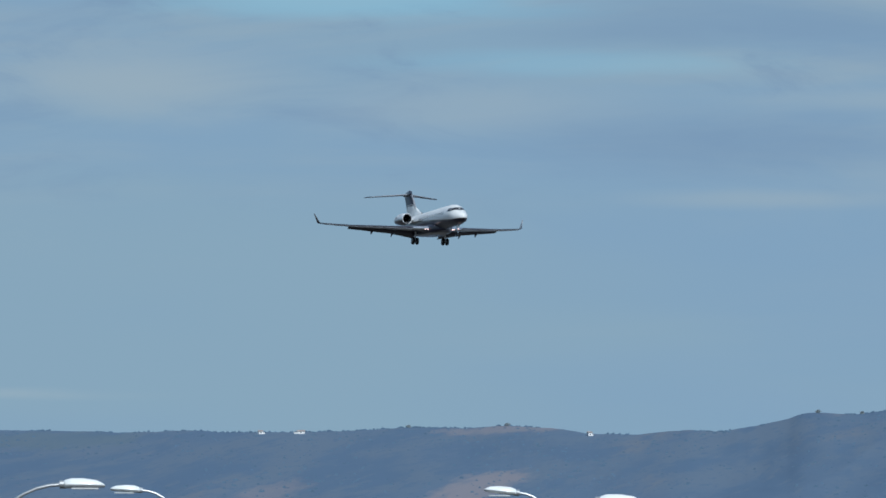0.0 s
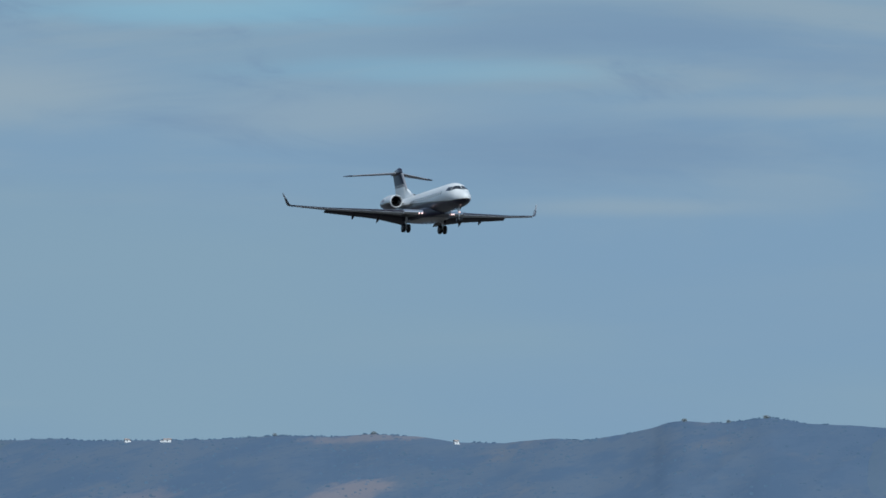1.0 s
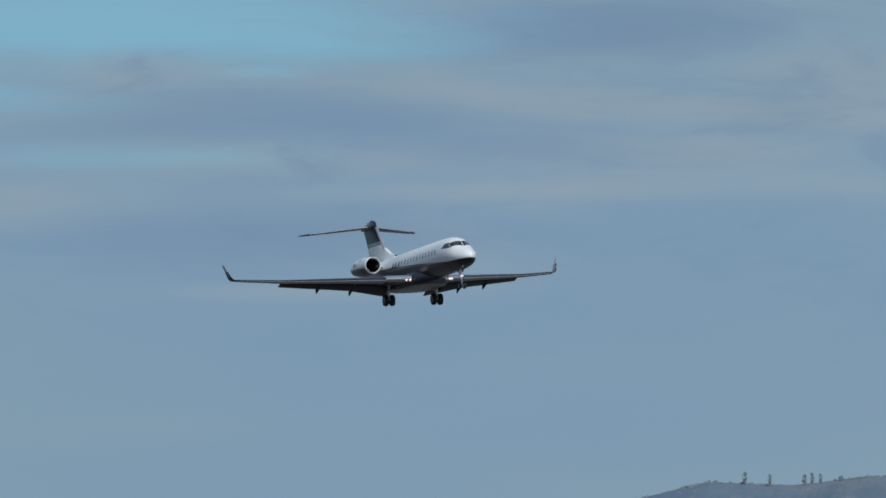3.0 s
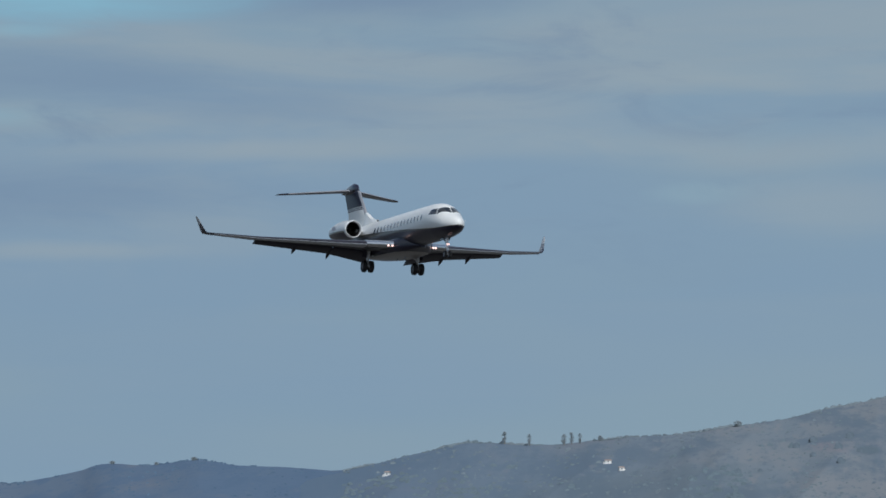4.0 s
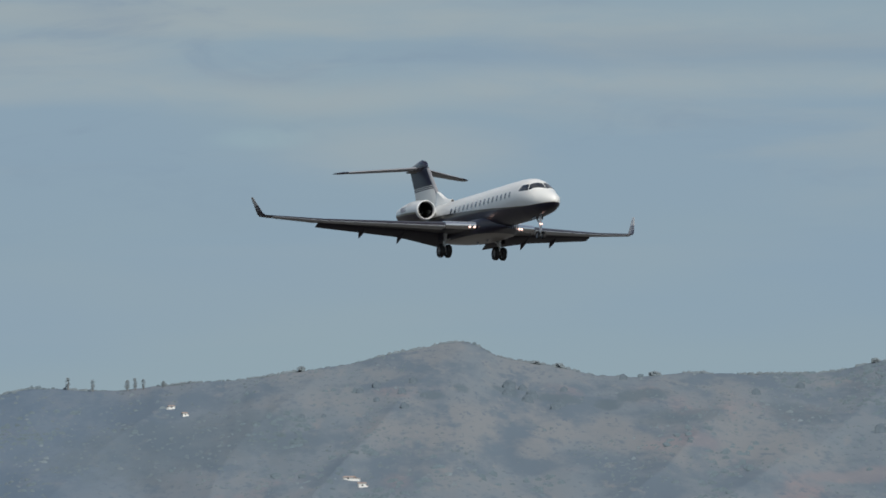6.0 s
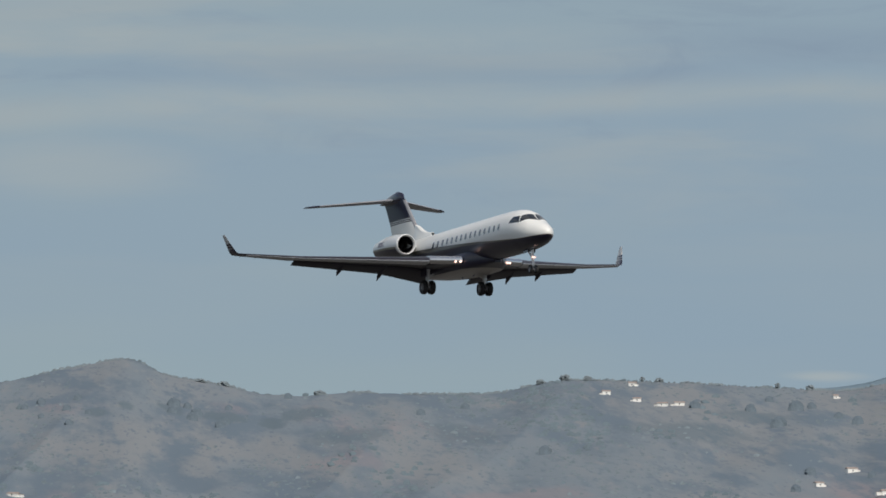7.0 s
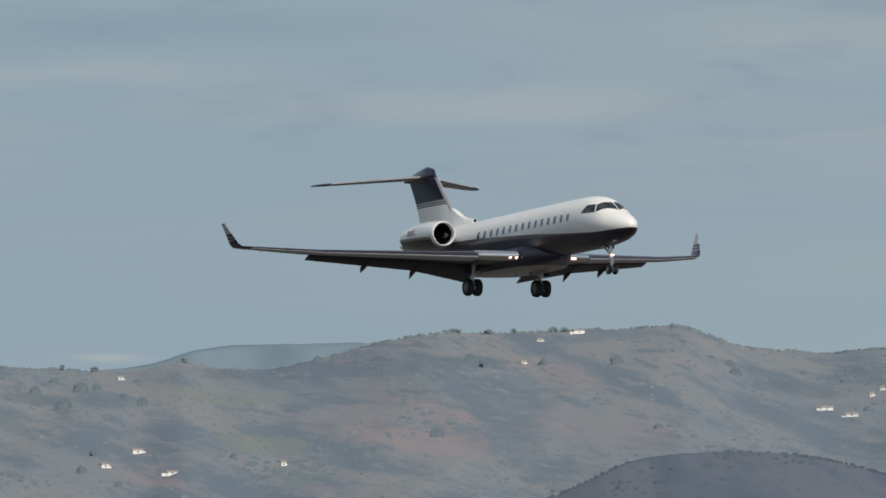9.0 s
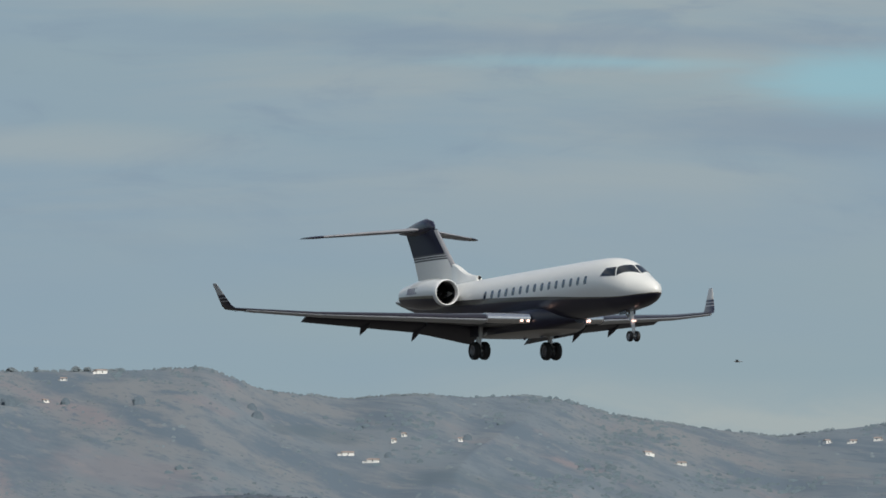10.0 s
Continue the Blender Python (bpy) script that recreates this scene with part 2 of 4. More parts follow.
M_RIM = material("wheel_rim_metal", (0.28, 0.28, 0.30), 0.4, 0.8, 0, 0.1, 8.0)
M_GLASS = material("cockpit_glass", (0.012, 0.015, 0.020), 0.05, 0, 0.6, 0.1, 2.0)
M_WINDOW = material("cabin_window_glass", (0.045, 0.065, 0.10), 0.08, 0, 0.5, 0.15, 4.0)
M_DARK = material("dark_engine_interior", (0.015, 0.015, 0.018), 0.5, 0.3, 0, 0.2, 4.0)
M_FAN = material("fan_blade_titanium", (0.10, 0.10, 0.11), 0.35, 0.9, 0, 0.1, 6.0)
M_MARK = material("grey_marking_paint", (0.20, 0.20, 0.24), 0.35, 0, 0.3, 0.05, 2.0)
M_LAMP = material("lit_landing_lamp", (0.6, 0.48, 0.44), 0.2, 0, 0, 0.02, 4.0, emit=(1.0, 0.64, 0.58, 1.9))


def hill_material(name, base, dry, wood, earth, west=None):
    """Scrub hillside: grass, dry slopes, dark woodland patches and bare earth, in metres. Distance haze is in the
    colours.
    """
    m = bpy.data.materials.new(name)
    m.use_nodes = True
    nt = m.node_tree
    b = nt.nodes["Principled BSDF"]
    b.inputs["Roughness"].default_value = 0.95
    b.inputs["Specular IOR Level"].default_value = 0.1
    N, L = nt.nodes.new, nt.links.new
    co = N("ShaderNodeTexCoord").outputs["Object"]

    def fac(scale, lo, hi, detail, stretch=(1, 1, 1)):
        mp = N("ShaderNodeMapping")
        mp.inputs["Scale"].default_value = stretch
        L(co, mp.inputs[0])
        n = N("ShaderNodeTexNoise")
        L(mp.outputs[0], n.inputs["Vector"])
        n.inputs["Scale"].default_value = scale
        n.inputs["Detail"].default_value = detail
        n.inputs["Roughness"].default_value = 0.62
        r = N("ShaderNodeMapRange")
        r.interpolation_type = "SMOOTHSTEP"
        L(n.outputs[0], r.inputs[0])
        r.inputs[1].default_value, r.inputs[2].default_value = lo, hi
        return r.outputs[0]

    def mix(f, a, c):
        n = N("ShaderNodeMix")
        n.data_type = "RGBA"
        L(f, n.inputs[0])
        for s, v in ((6, a), (7, c)):
            if isinstance(v, tuple):
                n.inputs[s].default_value = (*v, 1)
            else:
                L(v, n.inputs[s])
        return n.outputs[2]

    flat = (1, 0.007, 1.15)
    c = mix(fac(0.014, 0.42, 0.60, 5, flat), base, dry)
    c = mix(fac(0.032, 0.46, 0.60, 7, flat), c, wood)
    c = mix(fac(0.024, 0.56, 0.70, 5, flat), c, earth)
    c = mix(fac(0.085, 0.52, 0.66, 6, flat), c, wood)
    c = mix(fac(0.16, 0.56, 0.70, 5, flat), c, dry)
    c = mix(fac(0.42, 0.55, 0.68, 4, flat), c, wood)
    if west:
        # bluer distance haze is blended into the colour towards the west
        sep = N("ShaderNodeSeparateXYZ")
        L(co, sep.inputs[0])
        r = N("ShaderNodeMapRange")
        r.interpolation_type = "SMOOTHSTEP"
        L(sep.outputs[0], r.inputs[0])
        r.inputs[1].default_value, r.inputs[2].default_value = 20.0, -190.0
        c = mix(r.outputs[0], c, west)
    L(c, b.inputs["Base Color"])
    return m


def leaf_material(name, color):
    """Matt leaves; their grey or blue cast is haze painted into the colour."""
    m = material(name, color, 0.9, 0, 0, 0.22, 0.12)
    nt = m.node_tree
    b = nt.nodes["Principled BSDF"]
    b.inputs["Specular IOR Level"].default_value = 0.1
    return m


# haze of distance is painted into the hill colours, bluest in the west
M_HILL = hill_material("hazy_scrub_hillside", (0.174, 0.209, 0.240), (0.208, 0.224, 0.240), (0.129, 0.168, 0.208), (0.232, 0.216, 0.234), (0.112, 0.164, 0.228))
M_HILL_WEST = hill_material("hazy_blue_hillside", (0.103, 0.153, 0.225), (0.120, 0.162, 0.220), (0.092, 0.142, 0.216), (0.150, 0.173, 0.213))
# farthest ridge: pale blue is the thickest painted haze
M_HILL_FAR = hill_material("far_hazy_hillside", (0.160, 0.225, 0.271), (0.166, 0.230, 0.274), (0.154, 0.217, 0.265), (0.168, 0.226, 0.271))
# the spur is nearer: darker because less haze is painted in
M_HILL_NEAR = hill_material("less_hazy_spur", (0.104, 0.129, 0.168), (0.116, 0.133, 0.165), (0.087, 0.114, 0.152), (0.130, 0.135, 0.160))
# leaf colours are lifted and blued to carry the distance haze
M_SCRUB = leaf_material("scrub_leaves", (0.149, 0.190, 0.216))
M_CREST = leaf_material("crest_leaves", (0.180, 0.221, 0.248))
M_COPSE = leaf_material("copse_leaves", (0.134, 0.178, 0.206))
M_TREE = leaf_material("tree_leaves", (0.180, 0.221, 0.248))
M_SLOPE = leaf_material("slope_tree_leaves", (0.126, 0.163, 0.196))
M_SCRUB_WEST = leaf_material("hazy_wood_leaves", (0.094, 0.150, 0.217))
M_SCRUB_NEAR = leaf_material("spur_leaves", (0.088, 0.112, 0.134))
M_BARK = material("tree_bark", (0.20, 0.20, 0.205), 0.9, 0, 0, 0.25, 1.0)
M_WALL = material("whitewashed_wall", (0.80, 0.79, 0.76), 0.85, 0, 0, 0.06, 0.8)
M_ROOF = material("clay_roof_tiles", (0.34, 0.27, 0.24), 0.85, 0, 0, 0.2, 1.5)
M_DIM = material("window_dark", (0.05, 0.06, 0.07), 0.2, 0, 0, 0.1, 1.0)
M_GRASS = material("airfield_grass", (0.050, 0.047, 0.043), 0.95, 0, 0, 0.35, 0.02, 0, 1, None, 0.6)
M_LAMPHEAD = material("white_lamp_housing", (0.82, 0.83, 0.82), 0.4, 0, 0.2, 0.04, 4.0)
M_LENS = material("frosted_lamp_lens", (0.62, 0.64, 0.64), 0.3, 0, 0, 0.05, 6.0)
M_POLE = material("galvanised_pole", (0.42, 0.43, 0.44), 0.45, 0.6, 0, 0.1, 5.0)


# ---------------------------------------------------------------- mesh helpers
def mesh_of(name, verts, faces, mat, smooth=True):
    me = bpy.data.meshes.new(name)
    me.from_pydata([tuple(map(float, v)) for v in verts], [], faces)
    me.materials.append(mat)
    bm = bmesh.new()
    bm.from_mesh(me)
    bmesh.ops.recalc_face_normals(bm, faces=bm.faces)
    bm.to_mesh(me)
    bm.free()
    if smooth:
        me.polygons.foreach_set("use_smooth", [True] * len(me.polygons))
        try:
            me.set_sharp_from_angle(angle=radians(38))
        except AttributeError:
            pass
    return me


def piece(name, verts, faces, mat, parent, label="", smooth=True):
    ob = new(name, mesh_of(name, verts, faces, mat, smooth))
    ob.parent = parent
    return tagged(ob, label)


def part(name, bm, mat, parent, label="", smooth=True):
    me = bpy.data.meshes.new(name)
    bmesh.ops.recalc_face_normals(bm, faces=bm.faces)
    bm.to_mesh(me)
    bm.free()
    me.materials.append(mat)
    if smooth:
        me.polygons.foreach_set("use_smooth", [True] * len(me.polygons))
        me.set_sharp_from_angle(angle=radians(38))
    ob = new(name, me)
    ob.parent = parent
    return tagged(ob, label)


def loft(rings, caps=True):
    """Verts and faces of closed rings of equal length joined one to the next."""
    n = len(rings[0])
    verts = [p for r in rings for p in r]
    faces = []
    for i in range(len(rings) - 1):
        for j in range(n):
            a, b = i * n + j, i * n + (j + 1) % n
            faces.append((a, b, b + n, a + n))
    if caps:
        faces.append(tuple(range(n)))
        faces.append(tuple(range(len(verts) - n, len(verts))))
    return verts, faces


def tube(points, radii, n=10):
    """Closed round bar along points."""
    rings = []
    pts = [Vector(p) for p in points]
    for i, p in enumerate(pts):
        d = (pts[min(i + 1, len(pts) - 1)] - pts[max(i - 1, 0)]).normalized()
        s = d.cross(Vector((0, 0, 1)) if abs(d.z) < 0.9 else Vector((0, 1, 0))).normalized()
        t = d.cross(s)
        r = radii[i] if isinstance(radii, (list, tuple)) else radii
        rings.append([p + (s * math.cos(k * 2 * math.pi / n) + t * math.sin(k * 2 * math.pi / n)) * r for k in range(n)])
    return loft(rings)


def turned(profile, axis, centre, n=24, closed=False):
    """Surface of revolution: profile of (along, radius) about x, y or z through centre."""
    rings = []
    for a, r in profile:
        ring = []
        for k in range(n):
            c, s = r * math.cos(2 * math.pi * k / n), r * math.sin(2 * math.pi * k / n)
            v = {"x": (a, c, s), "y": (c, a, s), "z": (c, s, a)}[axis]
            ring.append(tuple(v[i] + centre[i] for i in range(3)))
        rings.append(ring)
    if closed:
        rings.append(rings[0])
    return loft(rings, caps=not closed)


def join(*shapes):
    verts, faces = [], []
    for v, f in shapes:
        o = len(verts)
        verts += list(v)
        faces += [tuple(i + o for i in q) for q in f]
    return verts, faces


def box(x0, y0, z0, x1, y1, z1):
    v = [(x, y, z) for x in (x0, x1) for y in (y0, y1) for z in (z0, z1)]
    return v, [(0, 1, 3, 2), (4, 6, 7, 5), (0, 4, 5, 1), (2, 3, 7, 6), (0, 2, 6, 4), (1, 5, 7, 3)]


# ---------------------------------------------------------------- ground and hills
def lattice(ix, iy, seed):
    h = (ix * 374761393 + iy * 668265263 + seed * 974634777) & 0x7FFFFFFF
    h = ((h ^ (h >> 13)) * 1274126177) & 0x7FFFFFFF
    return ((h ^ (h >> 16)) & 0xFFFF) / 65535.0


def value_noise(x, y, seed):
    x, y = np.asarray(x, float), np.asarray(y, float)
    ix, iy = np.floor(x).astype(np.int64), np.floor(y).astype(np.int64)
    fx, fy = x - ix, y - iy
    fx, fy = fx * fx * (3 - 2 * fx), fy * fy * (3 - 2 * fy)
    a, b = lattice(ix, iy, seed), lattice(ix + 1, iy, seed)
    c, d = lattice(ix, iy + 1, seed), lattice(ix + 1, iy + 1, seed)
    return (a * (1 - fx) + b * fx) * (1 - fy) + (c * (1 - fx) + d * fx) * fy - 0.5


def fractal(x, y, seed, octaves=5, gain=0.5):
    s, amp = 0, 1.0
    for k in range(octaves):
        s = s + amp * value_noise(x * 2 ** k, y * 2 ** k, seed + k)
        amp *= gain
    return s


# summits and saddles of the skyline, placed to fit the camera's view: bearing unit, drop below the mid line
CREST_WEST = [(-3100, 330), (-2636, 318), (-2415, 320), (-2304, 322), (-2193, 317), (-2138, 321), (-2016, 319), (-1916, 317), (-1805, 309), (-1717, 311), (-1639, 306), (-1551, 310), (-1495, 320), (-1407, 320), (-1329, 312), (-1263, 315), (-1163, 297), (-1107, 279), (-1025, 284), (-938, 272), (-878, 283), (-778, 287), (-688, 294)]
CREST_MAIN = [(-638, 285), (-568, 268), (-498, 252), (-458, 244), (-378, 247), (-318, 249), (-237, 241), (-177, 236), (-77, 230), (18, 216), (103, 205), (193, 183), (293, 165), (323, 169), (368, 194), (474, 211), (540, 228), (618, 231), (698, 223), (818, 228), (958, 225), (1028, 209), (1078, 201), (1158, 203), (1228, 204), (1328, 209), (1428, 214), (1546, 220), (1586, 221), (1667, 201), (1729, 215), (1833, 217)]
CREST_EAST = [(1938, 191), (2024, 168), (2142, 154), (2242, 157), (2341, 154), (2461, 150), (2550, 144), (2590, 158), (2660, 184), (2810, 198), (2880, 190), (2959, 187), (3029, 192), (3118, 187), (3191, 195), (3271, 219), (3391, 236), (3491, 247), (3576, 256), (3641, 246), (3759, 231), (4000, 222), (4600, 240)]


def crest_drop(u, knots):
    k = np.array(knots, float)
    s = 0
    for o, w in ((-14, 0.25), (0, 0.5), (14, 0.25)):
        s = s + w * np.interp(np.asarray(u, float) + o, k[:, 0], k[:, 1])
    return s


class Range:
    """A range of hills: the elevation of its slope by bearing unit u and depth s (0 foot, 1 crest)."""

    def __init__(self, knots, r_foot, r_crest, e_foot, rough, seed, back=260.0):
        self.knots, self.r_foot, self.r_crest, self.e_foot, self.rough, self.seed, self.back = knots, r_foot, r_crest, e_foot, rough, seed, back

    def reach(self, u):
        return self.r_crest + 110 * fractal(np.asarray(u, float) / 420.0, np.zeros_like(u, float), self.seed + 50, 3)

    def point(self, u, s):
        u, s = np.asarray(u, float), np.asarray(s, float)
        top = MID - crest_drop(u, self.knots) / F_UNIT + 0.00006 * fractal(u / 22.0, u * 0, self.seed + 9, 3)
        foot = radians(self.e_foot)
        rc = self.reach(u)
        q = np.clip(s, 0, 1)
        wob = fractal(u / 330.0 + 1.3 * q, q * 2.6 + u / 900.0, self.seed, 4, 0.50)
        spur = 1 - 2 * np.abs(fractal(u / 260.0 - 1.7 * q, q * 1.4, self.seed + 20, 3, 0.5))
        e = top - (top - foot) * (1 - q) ** 1.15 + self.rough * (1 - q) ** 0.55 * q ** 0.4 * (wob * 0.9 + (spur - 0.6) * 0.7)
        e = np.minimum(e, top - (top - foot) * 0.10 * (1 - q))
        r = self.r_foot + (rc - self.r_foot) * q + np.maximum(s - 1, 0) * self.back
        h = EYE[2] + r * np.tan(e) - np.maximum(s - 1, 0) ** 1.2 * 60
        a = u / F_UNIT
        return np.stack([r * np.sin(a), r * np.cos(a), h], -1)

    def build(self, name, u0, u1, du, ns, mat, label):
        us = np.arange(u0, u1 + du, du)
        ss = np.concatenate([[-0.0], np.linspace(0.0, 1.0, ns)[1:], [1.15, 1.5, 2.0]])
        uu, sg = np.meshgrid(us, ss, indexing="ij")
        p = self.point(uu, sg)
        # the foot runs down under the plain
        foot = p[:, :1].copy()
        foot[..., :2] *= 0.72
        foot[..., 2] = -3
        tail = p[:, -1:].copy()
        tail[..., :2] *= 1.01
        tail[..., 2] = -3
        p = np.concatenate([foot, p, tail], 1)
        nu, nv = p.shape[:2]
        idx = np.arange(nu * nv).reshape(nu, nv)
        f = np.stack([idx[:-1, :-1], idx[1:, :-1], idx[1:, 1:], idx[:-1, 1:]], -1).reshape(-1, 4)
        me = bpy.data.meshes.new(name)
        me.vertices.add(nu * nv)
        me.vertices.foreach_set("co", p.reshape(-1).astype(np.float32))
        me.loops.add(len(f) * 4)
        me.loops.foreach_set("vertex_index", f.reshape(-1).astype(np.int32))
        me.polygons.add(len(f))
        me.polygons.foreach_set("loop_start", np.arange(0, len(f) * 4, 4, dtype=np.int32))
        me.polygons.foreach_set("use_smooth", np.ones(len(f), bool))
        me.update(calc_edges=True)
        me.materials.append(mat)
        ob = new(name, me)
        return tagged(ob, label, "hills", kind="structure")


RANGE_WEST = Range(CREST_WEST + CREST_MAIN[:6], 2700, 4450, 1.35, 0.0020, 3)
RANGE = Range([(-1700, 470), (-1300, 400), (-1000, 356), (-850, 332), (-750, 311), (-690, 297)] + CREST_MAIN + CREST_EAST, 2500, 4300, 1.30, 0.0026, 11)
RANGE_FAR = Range([(1250, 240), (1382, 226), (1500, 219), (1556, 214), (1626, 203), (1688, 182), (1760, 173), (1885, 172), (1981, 171), (2200, 178), (2450, 215), (2800, 330)], 4640, 4780, 1.9, 0.0004, 31, 60.0)
RANGE_NEAR = Range([(2230, 500), (2310, 452), (2383, 420), (2455, 384), (2530, 373), (2631, 368), (2730, 372), (2830, 389), (2909, 411), (2999, 450), (3100, 500)], 2150, 2450, 1.2, 0.0016, 41, 120.0)


def patches(mat, rng_hills, spots):
    """Bare earth, fields and wooded hollows of uneven outline: bearing unit, drop, half-width, half-height, colour, strength."""
    nt = mat.node_tree
    b = nt.nodes["Principled BSDF"]
    N, L = nt.nodes.new, nt.links.new
    co = N("ShaderNodeTexCoord").outputs["Object"]
    sep = N("ShaderNodeSeparateXYZ")
    L(co, sep.inputs[0])
    mp = N("ShaderNodeMapping")
    mp.inputs["Scale"].default_value = (1, 0.007, 1)
    L(co, mp.inputs[0])
    edge = N("ShaderNodeTexNoise")
    L(mp.outputs[0], edge.inputs["Vector"])
    edge.inputs["Scale"].default_value = 0.14
    edge.inputs["Detail"].default_value = 6
    edge.inputs["Roughness"].default_value = 0.65
    ss = np.linspace(0.05, 0.995, 400)

    def op(kind, x, y=None):
        n = N("ShaderNodeMath")
        n.operation = kind
        for i, v in enumerate((x, y)):
            if v is None:
                continue
            if isinstance(v, float):
                n.inputs[i].default_value = v
            else:
                L(v, n.inputs[i])
        return n.outputs[0]

    for u, v, wu, wv, colour, strength in spots:
        pts = rng_hills.point(np.full(400, float(u)), ss)
        dist = np.hypot(pts[:, 0], pts[:, 1])
        e = np.maximum.accumulate(np.arctan2(pts[:, 2] - EYE[2], dist)) + np.arange(400) * 1e-9
        r0, r1, r2 = (float(np.interp(MID - (v + d) / F_UNIT, e, dist)) for d in (wv, 0, -wv))
        px, py, rx, ry = r1 * math.sin(u / F_UNIT), r1 * math.cos(u / F_UNIT), wu * r1 / F_UNIT, max(20.0, (r2 - r0) / 2)
        dx = op("MULTIPLY", op("SUBTRACT", sep.outputs[0], px), 1 / rx)
        dy = op("MULTIPLY", op("SUBTRACT", sep.outputs[1], py), 1 / ry)
        d = op("SQRT", op("ADD", op("MULTIPLY", dx, dx), op("MULTIPLY", dy, dy)))
        d = op("ADD", d, op("MULTIPLY", op("SUBTRACT", edge.outputs[0], 0.5), 2.0))
        m = N("ShaderNodeMapRange")
        m.interpolation_type = "SMOOTHSTEP"
        L(d, m.inputs[0])
        m.inputs[1].default_value, m.inputs[2].default_value = 0.55, 1.15
        m.inputs[3].default_value, m.inputs[4].default_value = strength, 0.0
        mx = N("ShaderNodeMix")
        mx.data_type = "RGBA"
        L(m.outputs[0], mx.inputs[0])
        L(b.inputs["Base Color"].links[0].from_socket, mx.inputs[6])
        mx.inputs[7].default_value = (*colour, 1)
        L(mx.outputs[2], b.inputs["Base Color"])


# earth, field and wood colours, each greyed by painted distance haze
EARTH, EARTH_W, FIELD, WOOD = (0.244, 0.220, 0.236), (0.240, 0.222, 0.240), (0.187, 0.215, 0.204), (0.117, 0.154, 0.183)
patches(M_HILL_WEST, RANGE_WEST, [(-1690, 414, 75, 30, EARTH_W, 0.8), (-2060, 428, 60, 22, EARTH_W, 0.5), (-1660, 312, 120, 9, EARTH_W, 0.6), (-2450, 335, 160, 22, (0.115, 0.160, 0.195), 0.6)])
patches(M_HILL, RANGE, [(2100, 345, 95, 34, EARTH, 0.7), (1980, 300, 110, 26, EARTH, 0.4), (1800, 352, 90, 22, FIELD, 0.8), (2560, 208, 60, 12, EARTH, 0.4), (1745, 268, 120, 16, FIELD, 0.6),
                        (700, 340, 70, 14, EARTH, 0.5), (1010, 408, 150, 14, EARTH, 0.5), (2420, 330, 130, 40, EARTH, 0.45), (620, 262, 60, 12, WOOD, 0.8), (380, 255, 26, 9, WOOD, 0.9), (300, 248, 16, 10, WOOD, 0.8), (250, 262, 20, 9, WOOD, 0.8),
                        (480, 268, 45, 10, WOOD, 0.9), (560, 278, 22, 12, WOOD, 0.9), (2180, 205, 80, 10, WOOD, 0.8), (1420, 268, 90, 12, WOOD, 0.7), (1300, 290, 120, 18, WOOD, 0.6), (900, 300, 70, 22, WOOD, 0.6),
                        (3000, 330, 120, 20, WOOD, 0.5), (2760, 260, 90, 16, WOOD, 0.6), (-200, 350, 260, 60, WOOD, 0.45), (1750, 225, 70, 12, WOOD, 0.7), (700, 300, 90, 14, WOOD, 0.6)])


def build_ground():
    rings = (0.01, 40, 120, 300, 700, 1400, 2200, 3200, 4200, 4950)
    n = 96
    v = [(r * math.cos(2 * math.pi * k / n), r * math.sin(2 * math.pi * k / n), 0.0) for r in rings for k in range(n)]
    f = [(i * n + k, i * n + (k + 1) % n, (i + 1) * n + (k + 1) % n, (i + 1) * n + k) for i in range(len(rings) - 1) for k in range(n)]
    ob = new("ground", mesh_of("ground", v, f, M_GRASS))
    tagged(ob, "flat grass plain below the hills", "ground", kind="structure")


build_ground()
RANGE_WEST.build("backdrop_hills_west", -3100, -560, 6, 120, M_HILL_WEST, "hills with an uneven skyline, blue with painted haze")
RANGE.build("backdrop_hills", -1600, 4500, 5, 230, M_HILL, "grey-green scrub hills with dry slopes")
RANGE_FAR.build("backdrop_hills_far", 1260, 2780, 8, 30, M_HILL_FAR, "ridge far behind the hills, paled blue by painted haze")
RANGE_NEAR.build("backdrop_spur", 2240, 3090, 5, 60, M_HILL_NEAR, "dark spur before the hills with less painted haze")


def clump(rng, size):
    """Uneven leaf clump of 20 faces."""
    t = (1 + 5 ** 0.5) / 2
    base = np.array([(-1, t, 0), (1, t, 0), (-1, -t, 0), (1, -t, 0), (0, -1, t), (0, 1, t), (0, -1, -t), (0, 1, -t), (t, 0, -1), (t, 0, 1), (-t, 0, -1), (-t, 0, 1)]) / 1.9
    faces = [(0, 11, 5), (0, 5, 1), (0, 1, 7), (0, 7, 10), (0, 10, 11), (1, 5, 9), (5, 11, 4), (11, 10, 2), (10, 7, 6), (7, 1, 8), (3, 9, 4), (3, 4, 2), (3, 2, 6), (3, 6, 8), (3, 8, 9), (4, 9, 5), (2, 4, 11), (6, 2, 10), (8, 6, 7), (9, 8, 1)]
    return base * rng.uniform(0.7, 1.3, (12, 1)) * np.array(size), faces


def soft_crown(me):
    """Bends the normals upward to flatten a clump's shading, like a leafy mass and not like a stone."""
    me.polygons.foreach_set("use_smooth", [True] * len(me.polygons))
    up = Vector((0.0, -0.25, 0.97)).normalized()
    n = np.empty(len(me.vertices) * 3)
    me.vertices.foreach_get("normal", n)
    n = n.reshape(-1, 3) * 0.12 + np.array(up)
    n /= np.linalg.norm(n, axis=1)[:, None]
    me.normals_split_custom_set_from_vertices(n.tolist())


